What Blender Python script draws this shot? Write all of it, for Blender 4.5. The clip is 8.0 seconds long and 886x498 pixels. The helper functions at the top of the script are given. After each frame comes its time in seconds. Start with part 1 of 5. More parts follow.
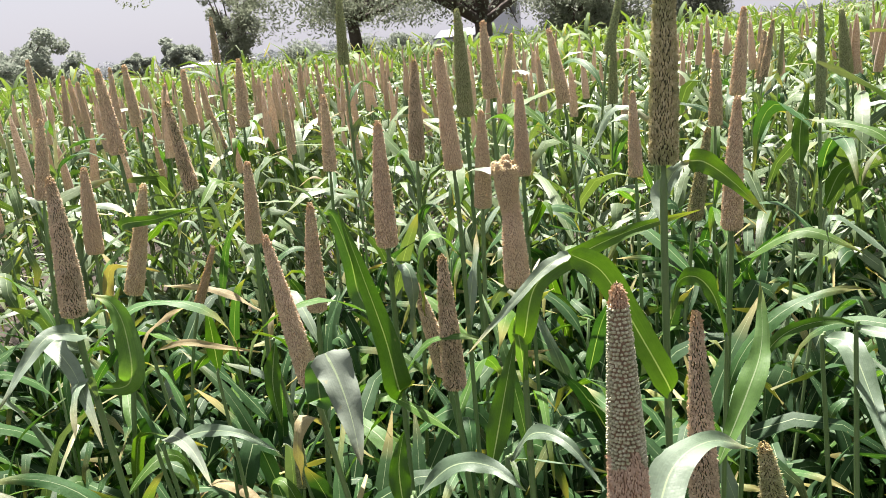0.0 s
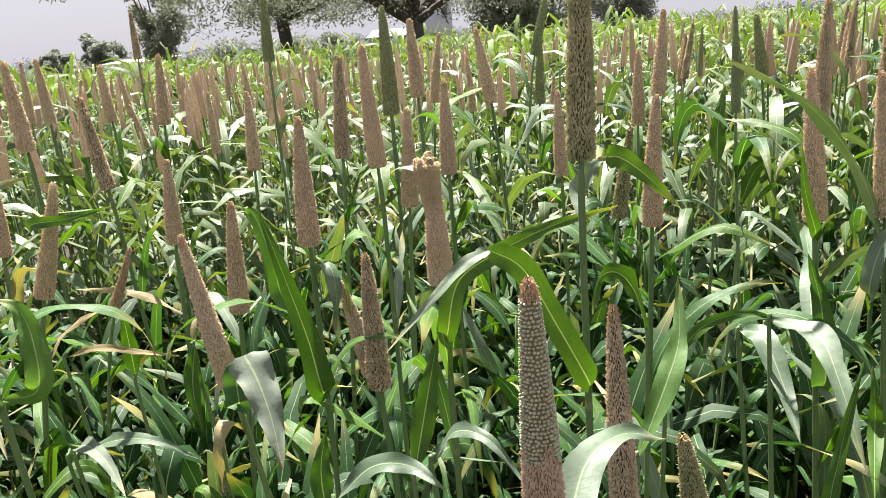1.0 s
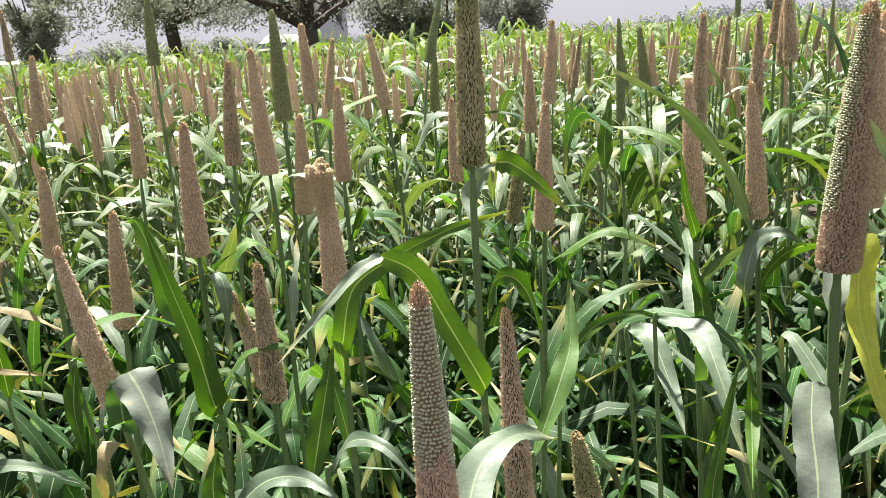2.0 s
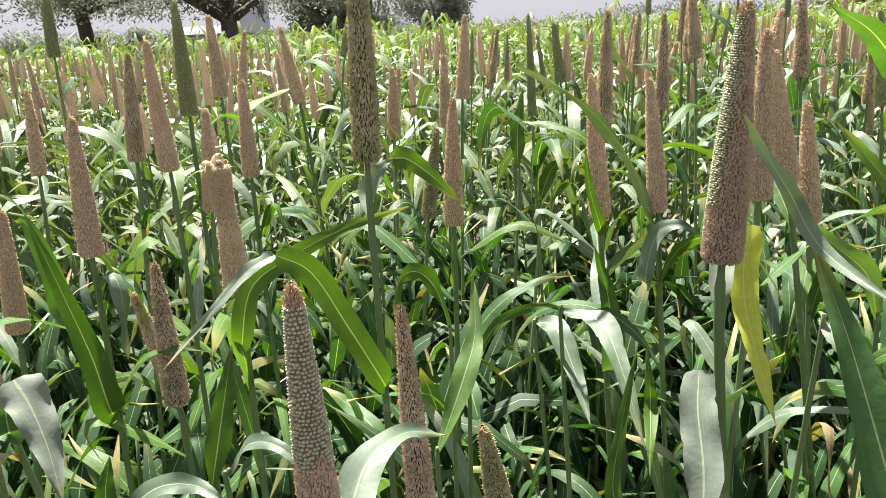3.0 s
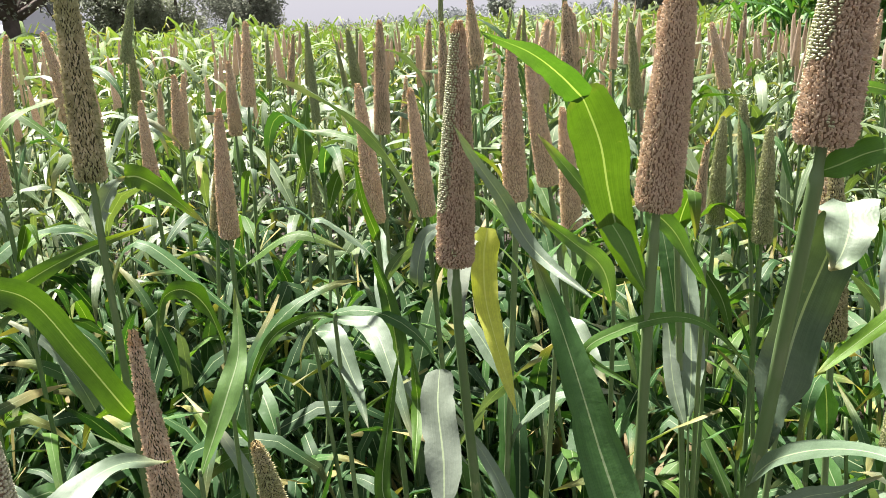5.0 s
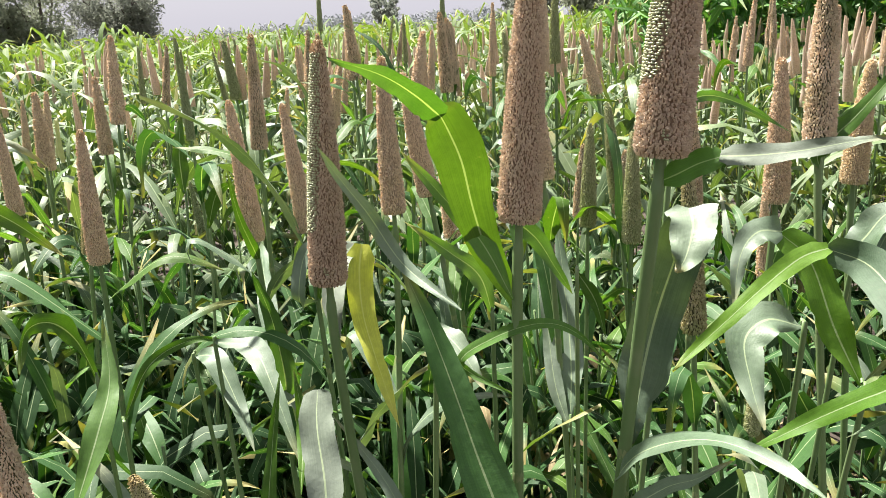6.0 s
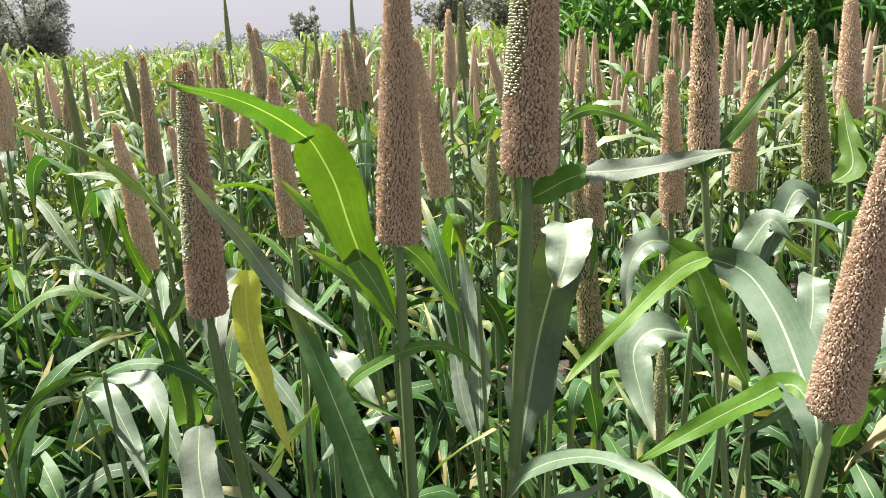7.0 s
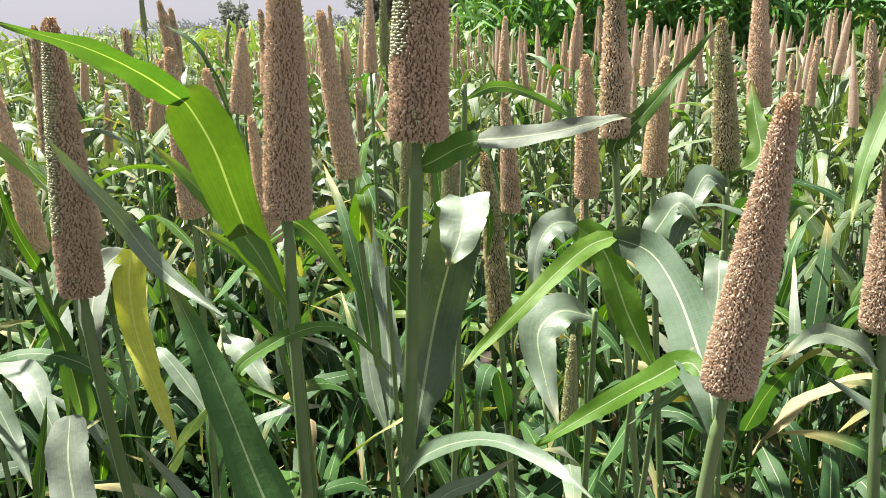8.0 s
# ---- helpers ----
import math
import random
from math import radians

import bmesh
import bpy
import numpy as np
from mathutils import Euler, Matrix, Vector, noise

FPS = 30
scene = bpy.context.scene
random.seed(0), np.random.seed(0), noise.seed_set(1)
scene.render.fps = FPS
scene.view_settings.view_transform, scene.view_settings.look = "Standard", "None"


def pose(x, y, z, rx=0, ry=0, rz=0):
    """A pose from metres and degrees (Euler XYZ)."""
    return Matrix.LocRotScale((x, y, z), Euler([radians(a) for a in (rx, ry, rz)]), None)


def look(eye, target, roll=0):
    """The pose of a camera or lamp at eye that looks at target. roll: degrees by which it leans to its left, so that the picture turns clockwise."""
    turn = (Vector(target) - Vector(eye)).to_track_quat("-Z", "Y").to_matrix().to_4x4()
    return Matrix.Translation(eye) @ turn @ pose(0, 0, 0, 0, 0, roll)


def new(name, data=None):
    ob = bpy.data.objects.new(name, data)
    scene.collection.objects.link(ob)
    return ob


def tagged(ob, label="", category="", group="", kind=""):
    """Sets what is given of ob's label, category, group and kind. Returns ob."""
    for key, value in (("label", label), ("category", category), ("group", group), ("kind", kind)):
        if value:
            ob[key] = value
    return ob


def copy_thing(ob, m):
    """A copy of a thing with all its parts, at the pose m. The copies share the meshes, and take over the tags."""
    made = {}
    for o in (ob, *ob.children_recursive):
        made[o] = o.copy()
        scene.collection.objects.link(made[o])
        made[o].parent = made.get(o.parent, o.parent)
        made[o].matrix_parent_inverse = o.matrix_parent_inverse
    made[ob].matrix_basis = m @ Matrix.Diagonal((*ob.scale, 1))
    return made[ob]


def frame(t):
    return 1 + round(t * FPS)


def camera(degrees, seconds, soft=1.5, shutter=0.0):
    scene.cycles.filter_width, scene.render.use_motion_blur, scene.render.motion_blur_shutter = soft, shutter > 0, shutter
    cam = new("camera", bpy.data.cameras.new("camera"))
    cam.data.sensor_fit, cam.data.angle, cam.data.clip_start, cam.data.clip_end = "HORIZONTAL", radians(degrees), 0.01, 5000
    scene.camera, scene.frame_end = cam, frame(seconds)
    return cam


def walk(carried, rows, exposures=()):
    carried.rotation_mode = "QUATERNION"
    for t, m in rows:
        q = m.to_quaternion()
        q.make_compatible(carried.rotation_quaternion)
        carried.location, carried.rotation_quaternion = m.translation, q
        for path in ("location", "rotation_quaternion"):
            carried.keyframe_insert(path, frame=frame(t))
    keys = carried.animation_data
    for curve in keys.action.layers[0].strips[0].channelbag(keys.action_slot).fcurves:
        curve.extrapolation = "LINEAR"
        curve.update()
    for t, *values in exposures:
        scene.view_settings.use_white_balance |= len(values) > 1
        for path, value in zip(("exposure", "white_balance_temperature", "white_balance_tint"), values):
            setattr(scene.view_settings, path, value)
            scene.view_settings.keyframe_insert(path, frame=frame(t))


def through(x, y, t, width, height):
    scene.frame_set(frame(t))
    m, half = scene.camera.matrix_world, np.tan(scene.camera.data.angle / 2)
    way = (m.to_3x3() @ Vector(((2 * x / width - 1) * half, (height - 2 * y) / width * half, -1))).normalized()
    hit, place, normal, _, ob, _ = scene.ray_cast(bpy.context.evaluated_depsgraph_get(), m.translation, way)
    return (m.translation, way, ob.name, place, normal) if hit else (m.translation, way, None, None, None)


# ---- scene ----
cam = camera(60.0, 8.0, 0.65)
PATH = [
    (0, (0.288, 0.089, 1.752), (0.038, 2.005, 1.236), -5.7),
    (0.5, (0.299, 0.095, 1.749), (0.107, 2.015, 1.224), -5.8),
    (1, (0.302, 0.1, 1.744), (0.223, 2.027, 1.214), -4.9),
    (1.5, (0.307, 0.095, 1.747), (0.365, 2.022, 1.214), -4.1),
    (1.7, (0.306, 0.098, 1.745), (0.417, 2.023, 1.215), -4.1),
    (2.8, (0.334, 0.109, 1.737), (0.666, 2.004, 1.192), -3.1),
    (3, (0.342, 0.104, 1.74), (0.707, 1.99, 1.184), -3.2),
    (3.5, (0.352, 0.104, 1.742), (0.828, 1.956, 1.158), -3.0),
    (4, (0.371, 0.101, 1.741), (0.951, 1.926, 1.163), -3.1),
    (4.5, (0.402, 0.075, 1.744), (1.047, 1.879, 1.172), -3.3),
    (4.7, (0.414, 0.067, 1.746), (1.11, 1.853, 1.175), -3.1),
    (5.8, (0.438, 0.069, 1.757), (1.438, 1.705, 1.188), -2.4),
    (6, (0.446, 0.052, 1.759), (1.468, 1.666, 1.193), -3.1),
    (6.5, (0.463, 0.041, 1.758), (1.542, 1.599, 1.194), -3.6),
    (7, (0.494, 0.038, 1.759), (1.678, 1.564, 1.215), -3.8),
    (7.5, (0.526, 0.032, 1.75), (1.766, 1.521, 1.245), -3.2),
    (8, (0.538, 0.039, 1.731), (1.85, 1.444, 1.166), -2.1),
]
walk(cam, [(t, look(eye, target, roll)) for t, eye, target, roll in PATH], [(0.0, 2.0), (2.0, 2.0), (4.2, 2.06), (6.0, 2.04), (8.0, 1.95)])

# world, sun
world = bpy.data.worlds.new("world")
scene.world = world
world.use_nodes = True
wt = world.node_tree
sky = wt.nodes.new("ShaderNodeTexSky")
sky.sky_type = "NISHITA"
sky.sun_disc = False
SUN_AZ, SUN_EL = -14.0, 66.0            # degrees from +y towards +x, and above the horizon
sky.sun_elevation, sky.sun_rotation = radians(SUN_EL), radians(SUN_AZ)
sky.air_density, sky.dust_density, sky.ozone_density = 1.0, 4.0, 1.0
haze = wt.nodes.new("ShaderNodeMix")
haze.data_type = "RGBA"
haze.inputs[0].default_value = 0.9
dome = wt.nodes.new("ShaderNodeValToRGB")
dome.color_ramp.elements[0].position, dome.color_ramp.elements[0].color = 0.05, (2.2, 2.16, 2.42, 1)
dome.color_ramp.elements[1].position, dome.color_ramp.elements[1].color = 0.7, (2.0, 1.97, 2.15, 1)
up_axis = wt.nodes.new("ShaderNodeSeparateXYZ")
wt.links.new(wt.nodes.new("ShaderNodeTexCoord").outputs["Generated"], up_axis.inputs[0])
wt.links.new(up_axis.outputs[2], dome.inputs[0])
wt.links.new(dome.outputs[0], haze.inputs[7])
wt.links.new(sky.outputs[0], haze.inputs[6])
back = wt.nodes["Background"]
back.inputs[1].default_value = 0.081
wt.links.new(haze.outputs[2], back.inputs[0])

sun = new("sun", bpy.data.lights.new("sun", "SUN"))
sun.data.energy, sun.data.angle, sun.data.color = 4.6, radians(1.5), (1.0, 0.93, 0.88)
a, b = radians(SUN_AZ), radians(SUN_EL)
sun.matrix_world = look((0, 0, 30), (-math.sin(a) * math.cos(b), -math.cos(a) * math.cos(b), 30 - math.sin(b)))

R = random.Random(11)
STAND = Vector((0.40, 0.08, 0))


# ---- materials ----
def material(name):
    m = bpy.data.materials.new(name)
    m.use_nodes = True
    return m, m.node_tree.nodes, m.node_tree.links, m.node_tree.nodes["Principled BSDF"]


def ramp(nodes, stops):
    r = nodes.new("ShaderNodeValToRGB")
    el = r.color_ramp.elements
    el[0].position, el[0].color = stops[0][0], (*stops[0][1], 1)
    el[1].position, el[1].color = stops[-1][0], (*stops[-1][1], 1)
    for p, c in stops[1:-1]:
        el.new(p).color = (*c, 1)
    return r


def mix(nodes, links, fac, a, b, mode="MIX"):
    n = nodes.new("ShaderNodeMix")
    n.data_type, n.blend_type = "RGBA", mode
    for sock, v in ((0, fac), (6, a), (7, b)):
        if hasattr(v, "links"):
            links.new(v, n.inputs[sock])
        else:
            n.inputs[sock].default_value = v if sock == 0 else (*v, 1)
    return n.outputs[2]


def math_node(nodes, links, op, a, b=0.0):
    n = nodes.new("ShaderNodeMath")
    n.operation = op
    for i, v in enumerate((a, b)):
        if hasattr(v, "links"):
            links.new(v, n.inputs[i])
        else:
            n.inputs[i].default_value = v
    return n.outputs[0]


def noise_node(nodes, links, scale, detail=4.0, coord=None, rough=0.55):
    n = nodes.new("ShaderNodeTexNoise")
    n.inputs["Scale"].default_value, n.inputs["Detail"].default_value, n.inputs["Roughness"].default_value = scale, detail, rough
    if coord is None:
        coord = nodes.new("ShaderNodeTexCoord").outputs["Object"]
    links.new(coord, n.inputs["Vector"])
    return n.outputs["Fac"]


def leaf_material(name, dark, mid, light, through=0.2, gloss=0.52, island=False, yellow=0.0, wax=0.0, shine=0.34):
    """A grass blade: pale midrib, fine veins, waxy gloss, some light through it."""
    m, N, L, P = material(name)
    uv = N.new("ShaderNodeTexCoord").outputs["UV"]
    sep = N.new("ShaderNodeSeparateXYZ")
    L.new(uv, sep.inputs[0])
    if island:
        rnd = N.new("ShaderNodeNewGeometry").outputs["Random Per Island"]
    else:
        rnd = N.new("ShaderNodeObjectInfo").outputs["Random"]
    patch = noise_node(N, L, 14.0, 3.0)
    along = N.new("ShaderNodeMapping")
    along.inputs["Scale"].default_value = (26, 1.6, 1)
    L.new(uv, along.inputs["Vector"])
    streak = noise_node(N, L, 1.0, 4.0, along.outputs[0])
    patch = math_node(N, L, "ADD", math_node(N, L, "MULTIPLY", patch, 0.55), math_node(N, L, "MULTIPLY", streak, 0.45))
    tone = math_node(N, L, "ADD", math_node(N, L, "MULTIPLY", rnd, 0.75), math_node(N, L, "MULTIPLY", patch, 0.5))
    tone = math_node(N, L, "SUBTRACT", tone, 0.12)
    r = ramp(N, [(0.05, dark), (0.5, mid), (0.95, light)])
    L.new(tone, r.inputs[0])
    # veins run along the blade
    vein = N.new("ShaderNodeTexWave")
    vein.wave_type, vein.bands_direction = "BANDS", "X"
    vein.inputs["Scale"].default_value, vein.inputs["Distortion"].default_value = 15.0, 1.8
    L.new(uv, vein.inputs["Vector"])
    col = mix(N, L, math_node(N, L, "MULTIPLY", vein.outputs["Fac"], 0.24), r.outputs[0], light)
    # fine mottling and long scratches
    mottle = ramp(N, [(0.30, (0.66, 0.68, 0.64)), (0.52, (1, 1, 1)), (0.75, (1.28, 1.26, 1.24))])
    L.new(noise_node(N, L, 120.0, 5.0, rough=0.7), mottle.inputs[0])
    col = mix(N, L, 0.4, col, mottle.outputs[0], "MULTIPLY")
    fibre = N.new("ShaderNodeMapping")
    fibre.inputs["Scale"].default_value = (90, 3.5, 1)
    L.new(uv, fibre.inputs["Vector"])
    scratch = ramp(N, [(0.35, (0.74, 0.76, 0.74)), (0.62, (1.16, 1.15, 1.16))])
    L.new(noise_node(N, L, 1.0, 3.0, fibre.outputs[0]), scratch.inputs[0])
    col = mix(N, L, 0.6, col, scratch.outputs[0], "MULTIPLY")
    # wax bloom and dust in blotches
    if wax:
        bl = ramp(N, [(0.38, (0, 0, 0)), (0.68, (1, 1, 1))])
        L.new(noise_node(N, L, 7.0, 5.0), bl.inputs[0])
        col = mix(N, L, math_node(N, L, "MULTIPLY", bl.outputs[0], wax), col, (0.42, 0.47, 0.42))
    rib = math_node(N, L, "LESS_THAN", math_node(N, L, "ABSOLUTE", math_node(N, L, "SUBTRACT", sep.outputs[0], 0.5)), math_node(N, L, "MULTIPLY", math_node(N, L, "SUBTRACT", 1.15, sep.outputs[1]), 0.030))
    col = mix(N, L, math_node(N, L, "MULTIPLY", rib, 0.7), col, (max(0.34, light[0] * 1.15), max(0.42, light[1] * 1.15), max(0.24, light[2] * 1.15)))
    # dry tips and spots on some blades
    tip = ramp(N, [(0.80, (0, 0, 0)), (1.0, (1, 1, 1))])
    L.new(math_node(N, L, "ADD", sep.outputs[1], math_node(N, L, "MULTIPLY", rnd, 0.12)), tip.inputs[0])
    col = mix(N, L, math_node(N, L, "MULTIPLY", math_node(N, L, "MULTIPLY", tip.outputs[0], 0.7), rnd), col, (0.42, 0.33, 0.13))
    spot = ramp(N, [(0.70, (0, 0, 0)), (0.78, (1, 1, 1))])
    L.new(noise_node(N, L, 60.0, 3.0), spot.inputs[0])
    col = mix(N, L, math_node(N, L, "MULTIPLY", spot.outputs[0], 0.35), col, (0.33, 0.27, 0.12))
    if yellow:
        yl = ramp(N, [(0.42, (0, 0, 0)), (0.62, (1, 1, 1))])
        L.new(noise_node(N, L, 9.0, 3.0), yl.inputs[0])
        col = mix(N, L, math_node(N, L, "MULTIPLY", yl.outputs[0], yellow), col, (0.55, 0.47, 0.10))
    L.new(col, P.inputs["Base Color"])
    worn = N.new("ShaderNodeMapRange")
    worn.inputs["To Min"].default_value, worn.inputs["To Max"].default_value = gloss - 0.10, gloss + 0.16
    L.new(noise_node(N, L, 22.0, 5.0), worn.inputs["Value"])
    L.new(worn.outputs[0], P.inputs["Roughness"])
    P.inputs["Specular IOR Level"].default_value = shine
    bump = N.new("ShaderNodeBump")
    bump.inputs["Strength"].default_value, bump.inputs["Distance"].default_value = 0.12, 0.0008
    L.new(vein.outputs["Fac"], bump.inputs["Height"])
    buckle = N.new("ShaderNodeBump")
    buckle.inputs["Strength"].default_value, buckle.inputs["Distance"].default_value = 0.35, 0.005
    L.new(noise_node(N, L, 34.0, 4.0), buckle.inputs["Height"])
    L.new(bump.outputs[0], buckle.inputs["Normal"])
    L.new(buckle.outputs[0], P.inputs["Normal"])
    tr = N.new("ShaderNodeBsdfTranslucent")
    L.new(mix(N, L, 1.0, col, (1.48, 1.62, 0.42), "MULTIPLY"), tr.inputs[0])
    ms = N.new("ShaderNodeMixShader")
    ms.inputs[0].default_value = through
    L.new(P.outputs[0], ms.inputs[1])
    L.new(tr.outputs[0], ms.inputs[2])
    L.new(ms.outputs[0], N["Material Output"].inputs[0])
    return m


GREEN = leaf_material("green_blade", (0.014, 0.054, 0.012), (0.030, 0.094, 0.021), (0.062, 0.150, 0.034), through=0.26, wax=0.04, gloss=0.52, shine=0.38)
BRIGHT = leaf_material("young_blade", (0.034, 0.092, 0.008), (0.054, 0.122, 0.012), (0.088, 0.165, 0.020), through=0.28)
FRESH = leaf_material("fresh_green_blade", (0.036, 0.100, 0.014), (0.064, 0.152, 0.023), (0.11, 0.21, 0.038), through=0.32, wax=0.08)
# waxy leaf; part of its pale grey tone is sky sheen put into the colour
WAXY = leaf_material("waxy_blade", (0.046, 0.090, 0.042), (0.080, 0.136, 0.070), (0.142, 0.194, 0.120), through=0.14, gloss=0.50, wax=0.25, shine=0.55)
# sunlight on and through a blade is put into this brighter base colour
LIME = leaf_material("sunlit_lime_blade", (0.056, 0.145, 0.010), (0.082, 0.185, 0.014), (0.122, 0.225, 0.024), through=0.38)
GREYGREEN = leaf_material("grey_green_blade", (0.030, 0.062, 0.030), (0.050, 0.090, 0.047), (0.088, 0.130, 0.078), through=0.16, gloss=0.6, wax=0.10, shine=0.28)
YELLOW = leaf_material("yellow_blade", (0.27, 0.33, 0.03), (0.43, 0.47, 0.05), (0.55, 0.57, 0.10), through=0.24, gloss=0.6, wax=0.12)
# the white sheen of sunlit blades is painted in as a pale grey base
SILVER = leaf_material("silvery_blade", (0.082, 0.112, 0.077), (0.112, 0.143, 0.098), (0.155, 0.182, 0.135), through=0.06, gloss=0.66, wax=0.2, shine=0.25)
DRY = leaf_material("dry_blade", (0.15, 0.12, 0.055), (0.26, 0.205, 0.105), (0.38, 0.32, 0.19), through=0.2, gloss=0.6)
FIELD = leaf_material("field_blades", (0.028, 0.064, 0.014), (0.066, 0.122, 0.031), (0.160, 0.212, 0.100), through=0.2, island=True, wax=0.10, gloss=0.48, shine=0.5)
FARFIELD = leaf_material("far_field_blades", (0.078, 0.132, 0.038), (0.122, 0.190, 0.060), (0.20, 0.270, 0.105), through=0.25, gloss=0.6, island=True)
# canopy shade on the low leaves is put into these darker colours
UNDER = leaf_material("shaded_lower_blades", (0.008, 0.034, 0.008), (0.018, 0.062, 0.013), (0.044, 0.098, 0.030), through=0.14, gloss=0.58, island=True)
TALLGRASS = leaf_material("fodder_blades", (0.035, 0.11, 0.025), (0.065, 0.18, 0.04), (0.12, 0.26, 0.065), island=True)


def stalk_material():
    m, N, L, P = material("green_stalk")
    rnd = N.new("ShaderNodeObjectInfo").outputs["Random"]
    r = ramp(N, [(0.0, (0.078, 0.14, 0.048)), (0.6, (0.128, 0.195, 0.075)), (1.0, (0.19, 0.25, 0.11))])
    L.new(math_node(N, L, "ADD", math_node(N, L, "MULTIPLY", rnd, 0.5), math_node(N, L, "MULTIPLY", noise_node(N, L, 25.0), 0.5)), r.inputs[0])
    st = ramp(N, [(0.58, (0, 0, 0)), (0.72, (1, 1, 1))])
    L.new(noise_node(N, L, 9.0, 5.0), st.inputs[0])
    L.new(mix(N, L, math_node(N, L, "MULTIPLY", st.outputs[0], 0.4), r.outputs[0], (0.25, 0.27, 0.17)), P.inputs["Base Color"])
    P.inputs["Roughness"].default_value = 0.45
    mp = N.new("ShaderNodeMapping")
    mp.inputs["Scale"].default_value = (420, 420, 6)
    L.new(N.new("ShaderNodeTexCoord").outputs["Object"], mp.inputs["Vector"])
    b = N.new("ShaderNodeBump")
    b.inputs["Strength"].default_value, b.inputs["Distance"].default_value = 0.4, 0.0008
    L.new(noise_node(N, L, 1.0, 3.0, mp.outputs[0]), b.inputs["Height"])
    L.new(b.outputs[0], P.inputs["Normal"])
    return m


STALK = stalk_material()


def plain(name, c1, c2, scale, rough=0.8, bump=0.0, detail=6.0, metal=0.0):
    m, N, L, P = material(name)
    f = noise_node(N, L, scale, detail)
    r = ramp(N, [(0.3, c1), (0.7, c2)])
    L.new(f, r.inputs[0])
    L.new(r.outputs[0], P.inputs["Base Color"])
    P.inputs["Roughness"].default_value, P.inputs["Metallic"].default_value = rough, metal
    if bump:
        b = N.new("ShaderNodeBump")
        b.inputs["Strength"].default_value, b.inputs["Distance"].default_value = 0.8, bump
        L.new(noise_node(N, L, scale * 5, 5.0), b.inputs["Height"])
        L.new(b.outputs[0], P.inputs["Normal"])
    return m


def ear_material(name, low, mid, high, seed_col=None, seed_amount=0.0, seed_bias=0.0, seed_from=0.0, tuft=True, fine=0.0):
    """Ear of grain: each spikelet its own tone, patches where the anthers have dropped and grain shows."""
    m, N, L, P = material(name)
    isl = N.new("ShaderNodeNewGeometry").outputs["Random Per Island"]
    rnd = N.new("ShaderNodeObjectInfo").outputs["Random"]
    r = ramp(N, [(0.0, low), (0.45, mid), (1.0, high)])
    t = math_node(N, L, "ADD", math_node(N, L, "MULTIPLY", isl, 0.75), math_node(N, L, "MULTIPLY", noise_node(N, L, 45.0, 3.0), 0.3))
    L.new(math_node(N, L, "ADD", t, math_node(N, L, "MULTIPLY", math_node(N, L, "SUBTRACT", rnd, 0.5), 0.22)), r.inputs[0])
    col = r.outputs[0]
    if seed_col:
        co = N.new("ShaderNodeTexCoord").outputs["Object"]
        pr = ramp(N, [(0.46, (0, 0, 0)), (0.56, (1, 1, 1))])
        sp = N.new("ShaderNodeSeparateXYZ")
        L.new(co, sp.inputs[0])
        f = math_node(N, L, "ADD", noise_node(N, L, 13.0, 2.0, co), math_node(N, L, "MULTIPLY", math_node(N, L, "SUBTRACT", sp.outputs[2], seed_from), seed_bias))
        L.new(f, pr.inputs[0])
        pick = math_node(N, L, "MULTIPLY", pr.outputs[0], seed_amount)
        col = mix(N, L, pick, col, mix(N, L, isl, seed_col, tuple(c * 1.5 for c in seed_col)))
    if fine:
        fr = ramp(N, [(0.38, (0.6, 0.57, 0.55)), (0.58, (1, 1, 1))])
        L.new(noise_node(N, L, fine, 2.0), fr.inputs[0])
        col = mix(N, L, 1.0, col, fr.outputs[0], "MULTIPLY")
    if tuft:
        tz = N.new("ShaderNodeSeparateXYZ")
        L.new(N.new("ShaderNodeTexCoord").outputs["Object"], tz.inputs[0])
        tr_ = ramp(N, [(0.222, (0, 0, 0)), (0.245, (1, 1, 1))])
        L.new(tz.outputs[2], tr_.inputs[0])
        col = mix(N, L, math_node(N, L, "MULTIPLY", tr_.outputs[0], 0.5), col, (0.44, 0.27, 0.10))
    L.new(col, P.inputs["Base Color"])
    P.inputs["Roughness"].default_value = 0.8
    P.inputs["Specular IOR Level"].default_value = 0.25
    P.inputs["Sheen Weight"].default_value = 0.15
    # the bristles let light through
    tr = N.new("ShaderNodeBsdfTranslucent")
    L.new(col, tr.inputs[0])
    ms = N.new("ShaderNodeMixShader")
    ms.inputs[0].default_value = 0.48
    L.new(P.outputs[0], ms.inputs[1])
    L.new(tr.outputs[0], ms.inputs[2])
    L.new(ms.outputs[0], N["Material Output"].inputs[0])
    return m


